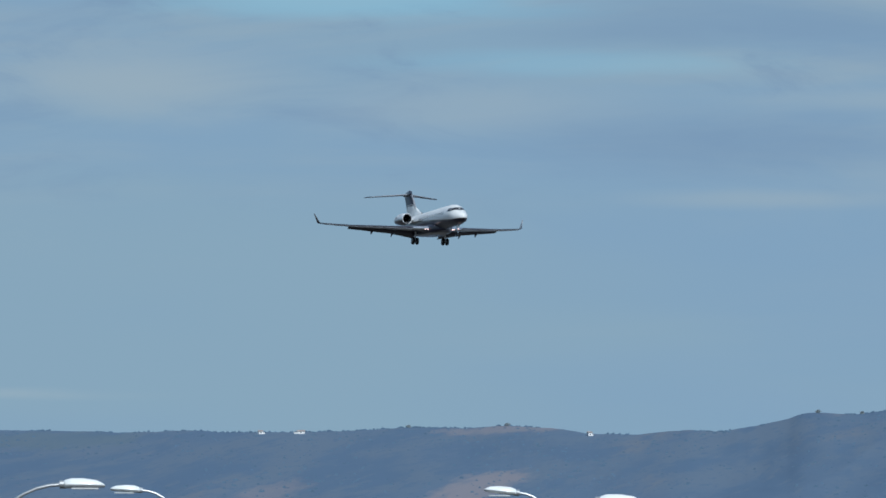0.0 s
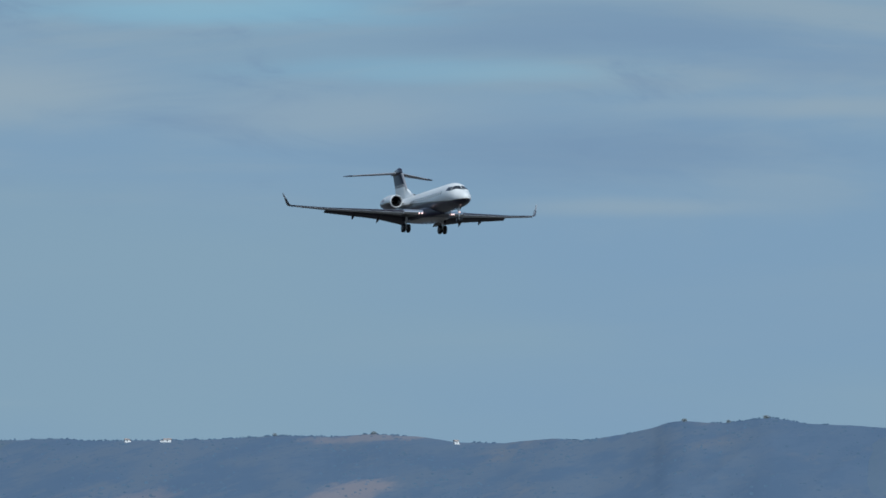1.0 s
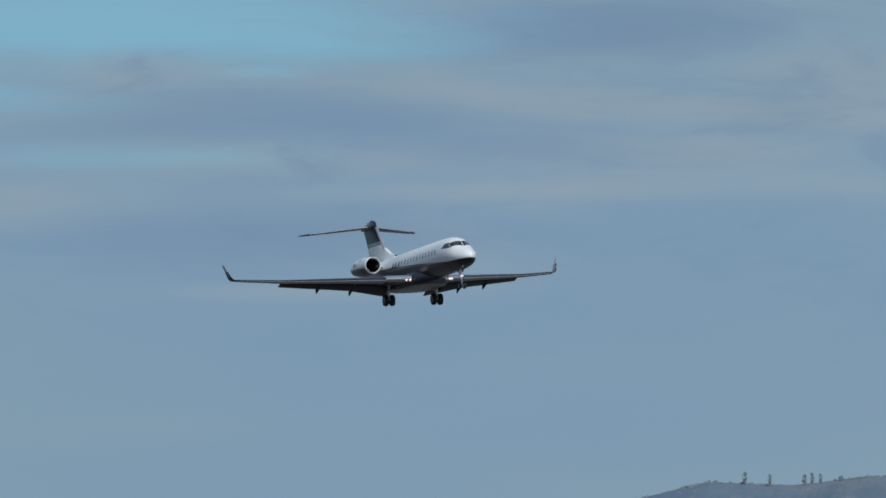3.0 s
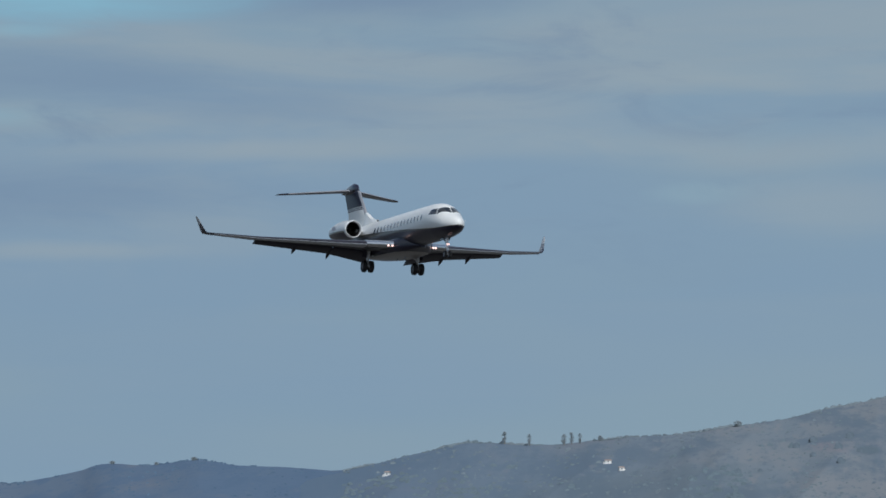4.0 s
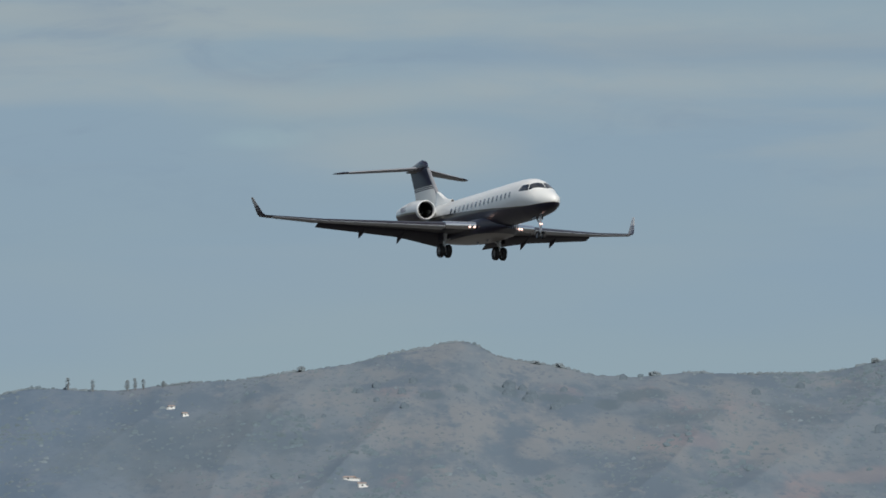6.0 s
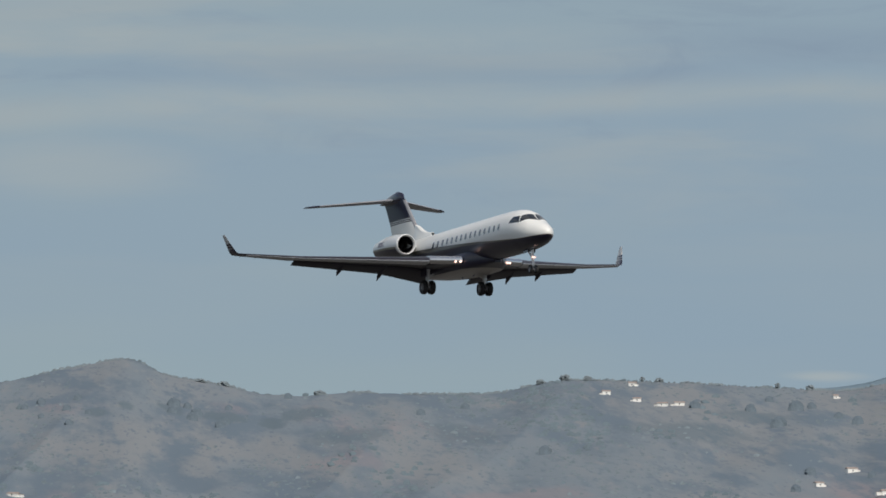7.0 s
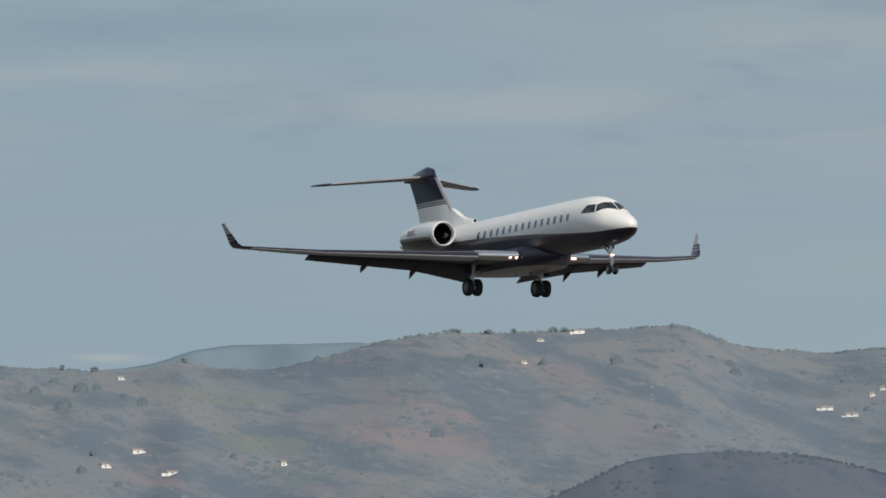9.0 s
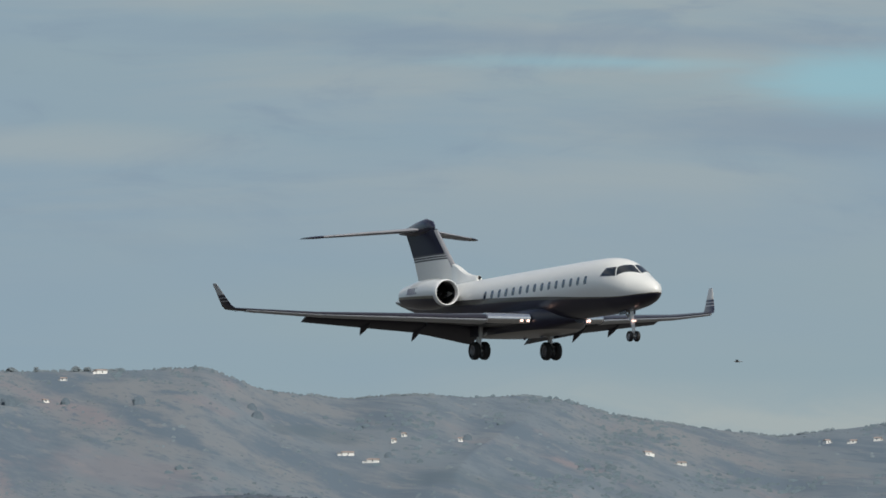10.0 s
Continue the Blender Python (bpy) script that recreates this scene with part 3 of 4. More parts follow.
def scatter(name, rng_hills, u0, u1, count, seed, mat, label, crest_share=0.25, size=(0.35, 1.15), clustered=0.09):
    rng = np.random.default_rng(seed)
    us, ss = rng.uniform(u0, u1, count * 12), rng.uniform(0.12, 0.99, count * 12) ** 0.8
    keep = fractal(us / 150.0, ss * 9, seed + 5, 4) + rng.uniform(-0.16, 0.16, len(us)) > clustered
    us, ss = us[keep][:count], ss[keep][:count]
    nc = int(count * crest_share)
    uc = rng.uniform(u0, u1, nc * 3)
    uc = uc[fractal(uc / 60.0, uc * 0, seed + 8, 3) > -0.05][:nc]
    us, ss = np.concatenate([us, uc]), np.concatenate([ss, np.full(len(uc), 0.997)])
    p = rng_hills.point(us, ss)
    verts, faces, o = [], [], 0
    for i in range(len(us)):
        r = rng.uniform(*size) * (0.75 if ss[i] > 0.99 else 1.0)
        v, f = clump(rng, (r * rng.uniform(0.8, 1.3), r, r * rng.uniform(0.8, 1.15)))
        verts.append(v + p[i] + np.array((0, 0, r * (0.22 if ss[i] > 0.99 else -0.08))))
        faces += [tuple(k + o for k in q) for q in f]
        o += 12
    me = bpy.data.meshes.new(name)
    me.from_pydata(np.concatenate(verts).tolist(), [], faces)
    me.materials.append(mat)
    soft_crown(me)
    tagged(new(name, me), label, "scrub", kind="stuff")


scatter("hill_scrub", RANGE, -680, 4200, 7500, 5, M_SCRUB, "dark bushes scattered over the dry hillside", 0.14, (0.25, 0.75), 0.0)
scatter("hill_copse", RANGE, -680, 4200, 2200, 9, M_COPSE, "small grey-green copses on the hillside", 0.03, (0.7, 1.5), 0.30)
scatter("crest_scrub", RANGE, -680, 4200, 300, 12, M_CREST, "low grey-green bushes along the hill crest", 5.0, (0.4, 1.2), 0.30)
scatter("wood_edge", RANGE_WEST, -3000, -620, 2200, 6, M_SCRUB_WEST, "woodland along the distant hilltop, bluish with painted haze", 0.22, (0.25, 0.8), 0.0)
scatter("spur_scrub", RANGE_NEAR, 2300, 3020, 350, 7, M_SCRUB_NEAR, "dark bushes on the near, less hazy spur", 0.3, (0.3, 0.8))


def hill_tree(u, h, wide, rng_hills, seed, tall=False, depth=0.995, dome=False):
    """Tree on the ridge: tapered trunk with limbs and a crown of many clumps."""
    rng = np.random.default_rng(seed)
    p = rng_hills.point(np.array([u]), np.array([depth]))[0]
    tree = new("hill_tree")
    if not tall and not dome:
        h *= 0.72
    tree.location = p - np.array((0, 0, 0.2 if tall else 0.12 * h))
    th = h * (0.22 if tall else 0.06 if dome else 0.18)
    shapes = [tube([(0, 0, 0), (0.05 * h, 0, th * 0.6), (0.02 * h, 0.02 * h, h * (0.5 if dome else 0.8))], [0.05 * h, 0.04 * h, 0.015 * h], 6)]
    for k in range(0 if dome else 4):
        a = rng.uniform(0, 6.28)
        shapes.append(tube([(0.02 * h, 0, th), (math.cos(a) * wide * 0.3, math.sin(a) * wide * 0.3, th + 0.25 * h)], [0.025 * h, 0.01 * h], 5))
    piece("trunk", *join(*shapes), M_BARK, tree)
    blobs = []
    if dome:
        # one broad leafy mass down to the grass, with clumps breaking its outline
        rings = []
        for q, zz in ((0.92, -0.45), (1.0, 0.05), (1.0, 0.35), (0.86, 0.62), (0.60, 0.84), (0.28, 0.95), (0.04, 1.0)):
            rings.append([(math.cos(k * math.pi / 7) * q * wide * 0.46 * rng.uniform(0.80, 1.16), math.sin(k * math.pi / 7) * q * wide * 0.46, h * (zz + 0.12) * 0.8 * rng.uniform(0.97, 1.03)) for k in range(14)])
        blobs.append(loft(rings))
    for k in range(16 if dome else 90):
        if dome:
            a, q = rng.uniform(0, 6.28), rng.uniform(0.2, 1.0)
            r = rng.uniform(0.08, 0.15) * wide
            v, f = clump(rng, (r, r, r * 0.8))
            blobs.append(([tuple(x) for x in v + np.array((math.cos(a) * q * wide * 0.42, math.sin(a) * q * wide * 0.42, h * 0.8 * (0.12 + 0.85 * math.sqrt(1 - 0.8 * q * q))))], f))
            continue
        a, q = rng.uniform(0, 6.28), rng.uniform(0, 1) ** 0.6
        zz = rng.uniform(th * 0.9, h)
        w = wide * 0.5 * math.sin(math.pi * min(1, max(0.12, (zz - th * 0.7) / (h * 1.05 - th * 0.7)))) ** 0.6
        r = rng.uniform(0.06, 0.13) * wide
        v, f = clump(rng, (r, r, r * 0.8))
        blobs.append(([tuple(x) for x in v + np.array((math.cos(a) * q * w, math.sin(a) * q * w, zz - r * 0.4))], f))
    soft_crown(piece("crown", *join(*blobs), M_SLOPE if dome else M_TREE, tree, smooth=False).data)
    return tagged(tree, "small dark tree standing on the hill crest", "tree", "trees on the ridge")


TREES = [(-396, 5.2, 2.2, True), (-352, 4.8, 1.9, True), (-290, 4.6, 2.2, True), (-277, 4.9, 2.0, True), (-262, 4.2, 1.8, True), (-226, 3.4, 2.2, False), (18, 3.4, 3.2, False),
         (474, 2.6, 5.5, False), (432, 2.2, 4.0, False), (644, 2.6, 5.0, False), (1078, 3.6, 4.2, False), (1035, 3.0, 4.0, False), (1118, 3.0, 3.4, False), (1215, 3.0, 2.2, False), (1245, 2.6, 3.2, False),
         (1455, 3.6, 2.6, False), (1512, 3.2, 3.4, False), (1672, 3.2, 3.6, False), (2150, 2.6, 5.0, False), (2210, 2.8, 4.0, False), (2255, 3.2, 2.4, False), (2325, 3.4, 4.0, False), (2345, 2.8, 3.0, False),
         (-1090, 2.0, 2.4, False), (-945, 2.2, 2.4, False), (-1640, 1.8, 2.2, False), (-1815, 1.8, 2.2, False), (-1012, 1.8, 2.0, False)]
for i, (u, h, wide, tall) in enumerate(TREES):
    hill_tree(u, h, wide, RANGE_WEST if u < -700 else RANGE, 100 + i, tall)


def slope_depth(u, v, rng_hills):
    """Depth s at which the slope shows at bearing unit u and drop v."""
    ss = np.linspace(0.05, 0.992, 300)
    pts = rng_hills.point(np.full(300, float(u)), ss)
    e = np.arctan2(pts[:, 2] - EYE[2], np.hypot(pts[:, 0], pts[:, 1]))
    return float(ss[int(np.argmax(e >= min(MID - v / F_UNIT, e.max() - 1e-6)))])


# single trees and small copses on the open slopes: bearing unit, drop, width
SLOPE_TREES = [(121, 257, 4.0), (151, 247, 4.6), (196, 257, 4.2), (216, 239, 4.2), (234, 264, 3.6), (151, 272, 3.4), (386, 251, 7.0), (410, 254, 4.5), (426, 268, 6.5), (476, 282, 5.5), (200, 285, 4.5), (18, 300, 3.4), (57, 299, 2.6),
               (383, 262, 5.0), (418, 274, 6.0), (468, 288, 5.5), (483, 256, 4.0), (588, 236, 4.5), (823, 265, 5.0), (903, 254, 4.6), (1043, 334, 6.5), (1308, 252, 6.0), (1488, 256, 8.0), (1515, 252, 5.0), (1563, 270, 5.0), (1513, 370, 5.5), (1440, 240, 4.5),
               (2117, 340, 6.5), (2437, 212, 6.5), (2207, 218, 8.0), (2177, 206, 6.0), (1907, 204, 4.5), (1937, 203, 5.5), (1597, 280, 6.5), (1457, 284, 8.0), (1407, 258, 6.0), (2647, 234, 6.0), (2637, 219, 5.0), (1487, 400, 5.0), (1622, 374, 4.0), (1552, 424, 3.6), (1757, 374, 3.6), (2307, 214, 5.0), (2025, 228, 4.0), (3020, 268, 4.5), (2880, 300, 4.0)]
for i, (u, v, wide) in enumerate(SLOPE_TREES):
    ob = hill_tree(u, wide * 0.62, wide * 0.74, RANGE, 600 + i, False, slope_depth(u, v, RANGE), True)
    tagged(ob, "dark round tree on the open hillside", "tree", "trees on the slopes")


def house(u, v, wide, rng_hills, seed):
    """Whitewashed cottage with a low gable roof, set into the slope."""
    ss = np.linspace(0.05, 0.998, 300)
    pts = rng_hills.point(np.full(300, float(u)), ss)
    e = np.arctan2(pts[:, 2] - EYE[2], np.hypot(pts[:, 0], pts[:, 1]))
    k = int(np.argmax(e >= min(MID - v / F_UNIT - 0.00008, e.max() - 1e-6)))
    p = pts[k]
    rng = np.random.default_rng(seed)
    ob = new("house")
    a = -u / F_UNIT + rng.uniform(-0.4, 0.4)
    ob.matrix_basis = Matrix.Translation(p - np.array((0, 0, 0.5))) @ Matrix.Rotation(a, 4, "Z")
    wide *= 0.66
    w, d, h = wide / 2, rng.uniform(1.0, 1.6), rng.uniform(1.3, 1.75)
    piece("wall", *box(-w, -d, 0, w, d, h), M_WALL, ob, smooth=False)
    g = 0.5
    roof = [(-w - 0.2, -d - 0.2, h), (w + 0.2, -d - 0.2, h), (w + 0.2, d + 0.2, h), (-w - 0.2, d + 0.2, h), (-w - 0.2, 0, h + g), (w + 0.2, 0, h + g)]
    # low annex beside the house
    q = rng.choice((-1, 1))
    aw, ah = wide * rng.uniform(0.25, 0.5), h * rng.uniform(0.55, 0.8)
    piece("annex", *box(min(q * w, q * (w + aw)), -d * 0.7, 0, max(q * w, q * (w + aw)), d * 0.6, ah), M_WALL, ob, smooth=False)
    piece("annex_roof", *box(min(q * w, q * (w + aw + 0.1)), -d * 0.75, ah, max(q * w, q * (w + aw + 0.1)), d * 0.65, ah + 0.12), M_ROOF, ob, smooth=False)
    piece("roof", roof, [(0, 1, 5, 4), (2, 3, 4, 5), (0, 4, 3), (1, 2, 5), (0, 3, 2, 1)], M_ROOF, ob, smooth=False)
    for k in range(max(1, int(wide / 2.2))):
        x = -w + (k + 0.5) * wide / max(1, int(wide / 2.2))
        piece("window", *box(x - 0.22, -d - 0.03, 0.85, x + 0.22, -d + 0.05, 1.3), M_DIM, ob, smooth=False)
    return tagged(ob, "whitewashed cottage with clay roof on the hillside", "house", "houses on the hills")


HOUSES_A = [(-2077, 322, 2.4), (-2005, 321, 4.2), (-1494, 322, 2.4), (-603, 301, 2.6), (-212, 281, 3.4), (-189, 294, 2.6), (102, 410, 5.0), (124, 422, 3.4), (1151, 226, 4.6), (1198, 211, 4.0), (1206, 239, 4.6), (1251, 247, 5.6), (1281, 245, 5.6)]
HOUSES_B = [(1558, 233, 2.6), (1528, 389, 4.0), (1647, 402, 5.0), (1586, 363, 5.4), (1844, 387, 2.4), (2369, 157, 6.4), (2303, 171, 3.0), (2271, 209, 2.6), (2808, 297, 6.0), (2853, 308, 6.0)]
HOUSES_C = [(2889, 273, 1.8), (2907, 262, 1.8), (3007, 269, 1.8), (3073, 423, 3.6), (3156, 440, 5.6), (3339, 290, 3.6), (3400, 307, 4.4), (3656, 266, 2.6), (3703, 265, 3.4), (3746, 260, 3.4)]
for i, (u, v, wide) in enumerate(HOUSES_A + HOUSES_B + HOUSES_C):
    house(u, v, wide, RANGE_WEST if u < -700 else RANGE, 300 + i)


# ---------------------------------------------------------------- street lamps by the airfield
def lamp_head(parent, x, side, tilt):
    """Long shallow lamp housing reaching out from x to that side, with its collar and lens."""
    L0 = 0.78
    rings = []
    for s, w, up, down in ((0.0, 0.05, 0.05, 0.05), (0.06, 0.12, 0.09, 0.07), (0.2, 0.15, 0.12, 0.07), (0.5, 0.16, 0.12, 0.07), (0.8, 0.14, 0.085, 0.06), (0.95, 0.09, 0.03, 0.05), (1.0, 0.03, -0.01, 0.04)):
        ring = []
        for k in range(14):
            a = 2 * math.pi * k / 14
            zz = math.sin(a) * (up if math.sin(a) > 0 else down)
            ring.append((x[0] + side * s * L0, x[1] + math.cos(a) * w, x[2] + zz + s * L0 * tilt))
        rings.append(ring)
    piece("lamp_housing", *loft(rings), M_LAMPHEAD, parent, "white lamp housing")
    piece("collar", *tube([(x[0] - side * 0.06, x[1], x[2]), (x[0] + side * 0.07, x[1], x[2])], 0.075, 12), M_POLE, parent, "grey clamp collar")
    piece("lens", *box(min(x[0] + side * 0.16, x[0] + side * 0.66), x[1] - 0.11, x[2] - 0.085, max(x[0] + side * 0.16, x[0] + side * 0.66), x[1] + 0.11, x[2] - 0.06), M_LENS, parent, smooth=False)


def street_lamp(u, v, r, arms):
    """Tall tapered mast with curved outreach arms; u, v: the mast's bearing and the height of its heads."""
    ob = new("street_lamp")
    a = bearing(u)
    top = height_at(v, r)
    ob.matrix_basis = Matrix.Translation((r * math.sin(a), r * math.cos(a), 0)) @ Matrix.Rotation(-a, 4, "Z")
    low = top - 1.1
    piece("mast", *tube([(0, 0, 0), (0, 0, low * 0.5), (0, 0, low)], [0.11, 0.085, 0.06], 12), M_POLE, ob)
    piece("base_plate", *box(-0.2, -0.2, 0, 0.2, 0.2, 0.03), M_POLE, ob, smooth=False)
    for side, reach, tilt in arms:
        pts = []
        for k in range(9):
            q = k / 8
            pts.append((side * reach * (1 - math.cos(q * math.pi / 2)) * 0.5 + side * reach * 0.5 * q, 0, low - 0.1 + 1.1 * math.sin(q * math.pi / 2)))
        piece("arm", *tube(pts, 0.03, 8), M_POLE, ob, "curved outreach arm")
        lamp_head(ob, pts[-1], side, tilt)
    return tagged(ob, "galvanised street lamp with white curved-arm heads", "street lamp", "street lamps")


street_lamp(-2575, 405, 208, [(1, 1.55, 0.0)])
street_lamp(-2203, 417, 290, [(-1, 1.25, 0.05)])
street_lamp(-1537, 417, 265, [(-1, 1.13, 0.10)])
street_lamp(-1630, 428, 203, [(1, 1.55, 0.0)])


# ---------------------------------------------------------------- business jet
# body space: x forward from the nose, y to port, z up from the cabin's axis
NOSE_TOP = [(-0.3, -0.10), (-0.36, 0.04), (-0.5, 0.16), (-0.8, 0.35), (-1.3, 0.55), (-2.0, 0.80), (-2.75, 1.24), (-3.3, 1.47), (-4.0, 1.65), (-5.0, 1.73), (-6.5, 1.73), (-17, 1.50), (-20, 1.42), (-24, 1.30), (-27, 1.16), (-29.2, 0.98), (-30.0, 0.86)]
NOSE_LOW = [(-0.3, -0.16), (-0.36, -0.32), (-0.5, -0.46), (-0.8, -0.64), (-1.3, -0.80), (-1.9, -0.92), (-2.8, -1.02), (-3.9, -1.10), (-5.5, -1.125), (-17, -1.29), (-18.5, -1.30), (-21, -1.10), (-24, -0.64), (-27, -0.02), (-29.2, 0.50), (-30.0, 0.72)]
HALF = [(-0.3, 0.03), (-0.36, 0.17), (-0.5, 0.33), (-0.8, 0.54), (-1.3, 0.77), (-1.9, 0.95), (-2.5, 1.08), (-3.2, 1.19), (-3.9, 1.27), (-5.4, 1.345), (-19.5, 1.345), (-22, 1.24), (-25, 0.90), (-27.5, 0.55), (-29.2, 0.28), (-30.0, 0.06)]


def along(knots, x):
    k = np.array(knots[::-1], float)
    return float(np.interp(x, k[:, 0], k[:, 1]))


def hull(x, a, out=0.0):
    """Point of the hull at station x and angle a from the crown towards port."""
    top, low, w = along(NOSE_TOP, x), along(NOSE_LOW, x), along(HALF, x)
    zc, h = (top + low) / 2, (top - low) / 2
    return Vector((x, (w + out) * math.sin(a), zc + (h + out) * math.cos(a)))


def hull_angle(x, z):
    top, low = along(NOSE_TOP, x), along(NOSE_LOW, x)
    return math.acos(max(-1, min(1, (z - (top + low) / 2) / ((top - low) / 2))))


def hull_patch(name, corners, mat, parent, label="", n=5, out=0.012):
    """Curved pane lying on the hull: corners (x, z) go round; side sign in y."""
    side, (a, b, c, d) = corners
    verts, faces = [], []
    for i in range(n + 1):
        for j in range(n + 1):
            s, t = i / n, j / n
            x = (a[0] * (1 - s) + b[0] * s) * (1 - t) + (d[0] * (1 - s) + c[0] * s) * t
            z = (a[1] * (1 - s) + b[1] * s) * (1 - t) + (d[1] * (1 - s) + c[1] * s) * t
            ang = z if side == 0 else side * hull_angle(x, z)
            verts.append(hull(x, ang, out))
    m = len(verts)
    for i in range(n + 1):
        for j in range(n + 1):
            v = verts[i * (n + 1) + j]
            verts.append(v - Vector((0, v.y, v.z)).normalized() * 0.03)
    for i in range(n):
        for j in range(n):
            q = (i * (n + 1) + j, i * (n + 1) + j + 1, (i + 1) * (n + 1) + j + 1, (i + 1) * (n + 1) + j)
            faces.append(q)
            faces.append(tuple(m + k for k in q[::-1]))
    edge = [j for j in range(n + 1)] + [i * (n + 1) + n for i in range(1, n + 1)] + [n * (n + 1) + j for j in range(n - 1, -1, -1)] + [i * (n + 1) for i in range(n - 1, 0, -1)]
    for k in range(len(edge)):
        p, q = edge[k], edge[(k + 1) % len(edge)]
        faces.append((p, q, m + q, m + p))
    return piece(name, verts, faces, mat, parent, label)


def foil(xle, y, z, chord, thick, droop=0.0, cant=0.0, n=9, back=1.0):
    """Ring of an aerofoil section; droop turns its nose down, cant leans the section outboard-up."""
    ring = []
    xs = [0.5 * (1 - math.cos(math.pi * k / n)) * back for k in range(n + 1)]

    def half(t):
        return thick * (1.48 * math.sqrt(max(t, 0)) - 0.63 * t - 1.76 * t * t + 1.42 * t ** 3 - 0.51 * t ** 4)
    pts = [(t, half(t) * 1.08) for t in xs] + [(t, -half(t) * 0.82) for t in xs[::-1][:-1]]
    ca, sa = math.cos(droop), math.sin(droop)
    for t, h in pts:
        dx, dz = -t * chord, h * chord
        dx, dz = dx * ca - dz * sa, dx * sa + dz * ca
        ring.append((xle + dx, y - dz * math.sin(cant), z + dz * math.cos(cant)))
    return ring


def wing_line(y):
    """Leading edge x, chord and height of the wing at a distance y from the axis."""
    k = [(0.9, -10.9, 7.9, -1.06), (1.6, -11.5, 7.2, -1.01), (4.4, -13.75, 4.75, -0.84), (10.2, -17.95, 2.62, -0.48), (13.5, -20.3, 1.45, -0.14)]
    a = np.array(k)
    return [float(np.interp(y, a[:, 0], a[:, i])) for i in (1, 2, 3)]


def build_wing(s):
    name = "wing"
    rings = []
    for y, back, th in ((0.9, 0.76, 0.105), (1.6, 0.76, 0.105), (3.0, 0.76, 0.102), (4.4, 0.76, 0.10), (7.2, 0.76, 0.098), (10.16, 0.76, 0.095), (10.2, 1.0, 0.095), (12, 1.0, 0.092), (13.5, 1.0, 0.09)):
        x, c, z = wing_line(y)
        rings.append(foil(x, s * y, z, c, th, back=back))
    wing = piece(name, *loft(rings), M_WING, jet, "grey painted swept wing")
    # slats along the leading edge, run out and down
    for y0, y1 in ((3.32, 6.6), (6.64, 10.0), (10.04, 13.3)):
        rr = []
        for y in np.linspace(y0, y1, 4):
            x, c, z = wing_line(y)
            rr.append(foil(x + 0.13 + 0.02 * c, s * y, z - 0.05 - 0.010 * c, 0.12 * c + 0.16, 0.20, droop=radians(14)))
        piece("slat", *loft(rr), M_SLAT, wing, "bare metal slat run out")
    # polished inboard leading edge with the landing lamps in it
    rr = []
    for y in np.linspace(1.55, 3.28, 5):
        x, c, z = wing_line(y)
        rr.append(foil(x + 0.20, s * y, z - 0.03, 1.45, 0.38))
    piece("inboard_leading_edge", *loft(rr), M_METAL, wing, "polished metal leading edge")
    for y in (1.66, 1.92):
        x, c, z = wing_line(y)
        piece("landing_lamp", *turned([(-0.10, 0.06), (0.02, 0.07), (0.05, 0.055), (0.06, 0.01)], "x", (x + 0.20, s * y, z - 0.12), 16), M_LAMP, wing, "lit landing lamp")
    # flaps hanging below the trailing edge
    for y0, y1, dip in ((1.55, 4.55, 20.5), (4.62, 10.1, 19)):
        rr = []
        for y in np.linspace(y0, y1, 5):
            x, c, z = wing_line(y)
            rr.append(foil(x - 0.68 * c, s * y, z - 0.040 * c + 0.05, 0.29 * c, 0.13, droop=radians(dip)))
        piece("flap", *loft(rr), M_FLAP, wing, "dark lowered flap")
    for y in (4.6, 7.1):
        x, c, z = wing_line(y)
        xa, L = x - 0.72 * c, 0.30 * c + 0.30
        prof = [(0.0, 0.02, 0.0), (0.15, 0.10, -0.05), (0.4, 0.17, -0.16), (0.62, 0.17, -0.36), (0.82, 0.11, -0.66), (1.0, 0.015, -1.0)]
        rr = [[(xa - t * L * 0.92, s * y + r * math.cos(k * math.pi / 5), z - 0.05 * c + d * 0.16 * c + r * 1.35 * math.sin(k * math.pi / 5)) for k in range(10)] for t, r, d in prof]
        piece("flap_fairing", *loft(rr), M_FLAP, wing, "pointed flap track fairing")
    # winglet: swept up from the tip
    x, c, z = wing_line(13.5)
    rr = []
    for q, dy, dz in ((0, 0, 0), (0.15, 0.2, 0.04), (0.3, 0.34, 0.2), (0.65, 0.54, 0.78), (1.0, 0.74, 1.36)):
        rr.append(foil(x - 1.35 * q, s * (13.5 + dy), z + dz, c * (1 - 0.70 * q), 0.085, cant=s * min(1.15, q * 3.5)))
    w = piece("winglet", *loft(rr), M_WINGLET, wing, "dark winglet with pale stripes and tip")
    # exhaust-side fairing of the aileron hinge and static wicks
    for y in (11.2, 12.2, 13.1):
        x, c, z = wing_line(y)
        piece("static_wick", *tube([(x - c, s * y, z), (x - c - 0.35, s * y, z - 0.02)], 0.008, 5), M_DARK, wing)
    return wing


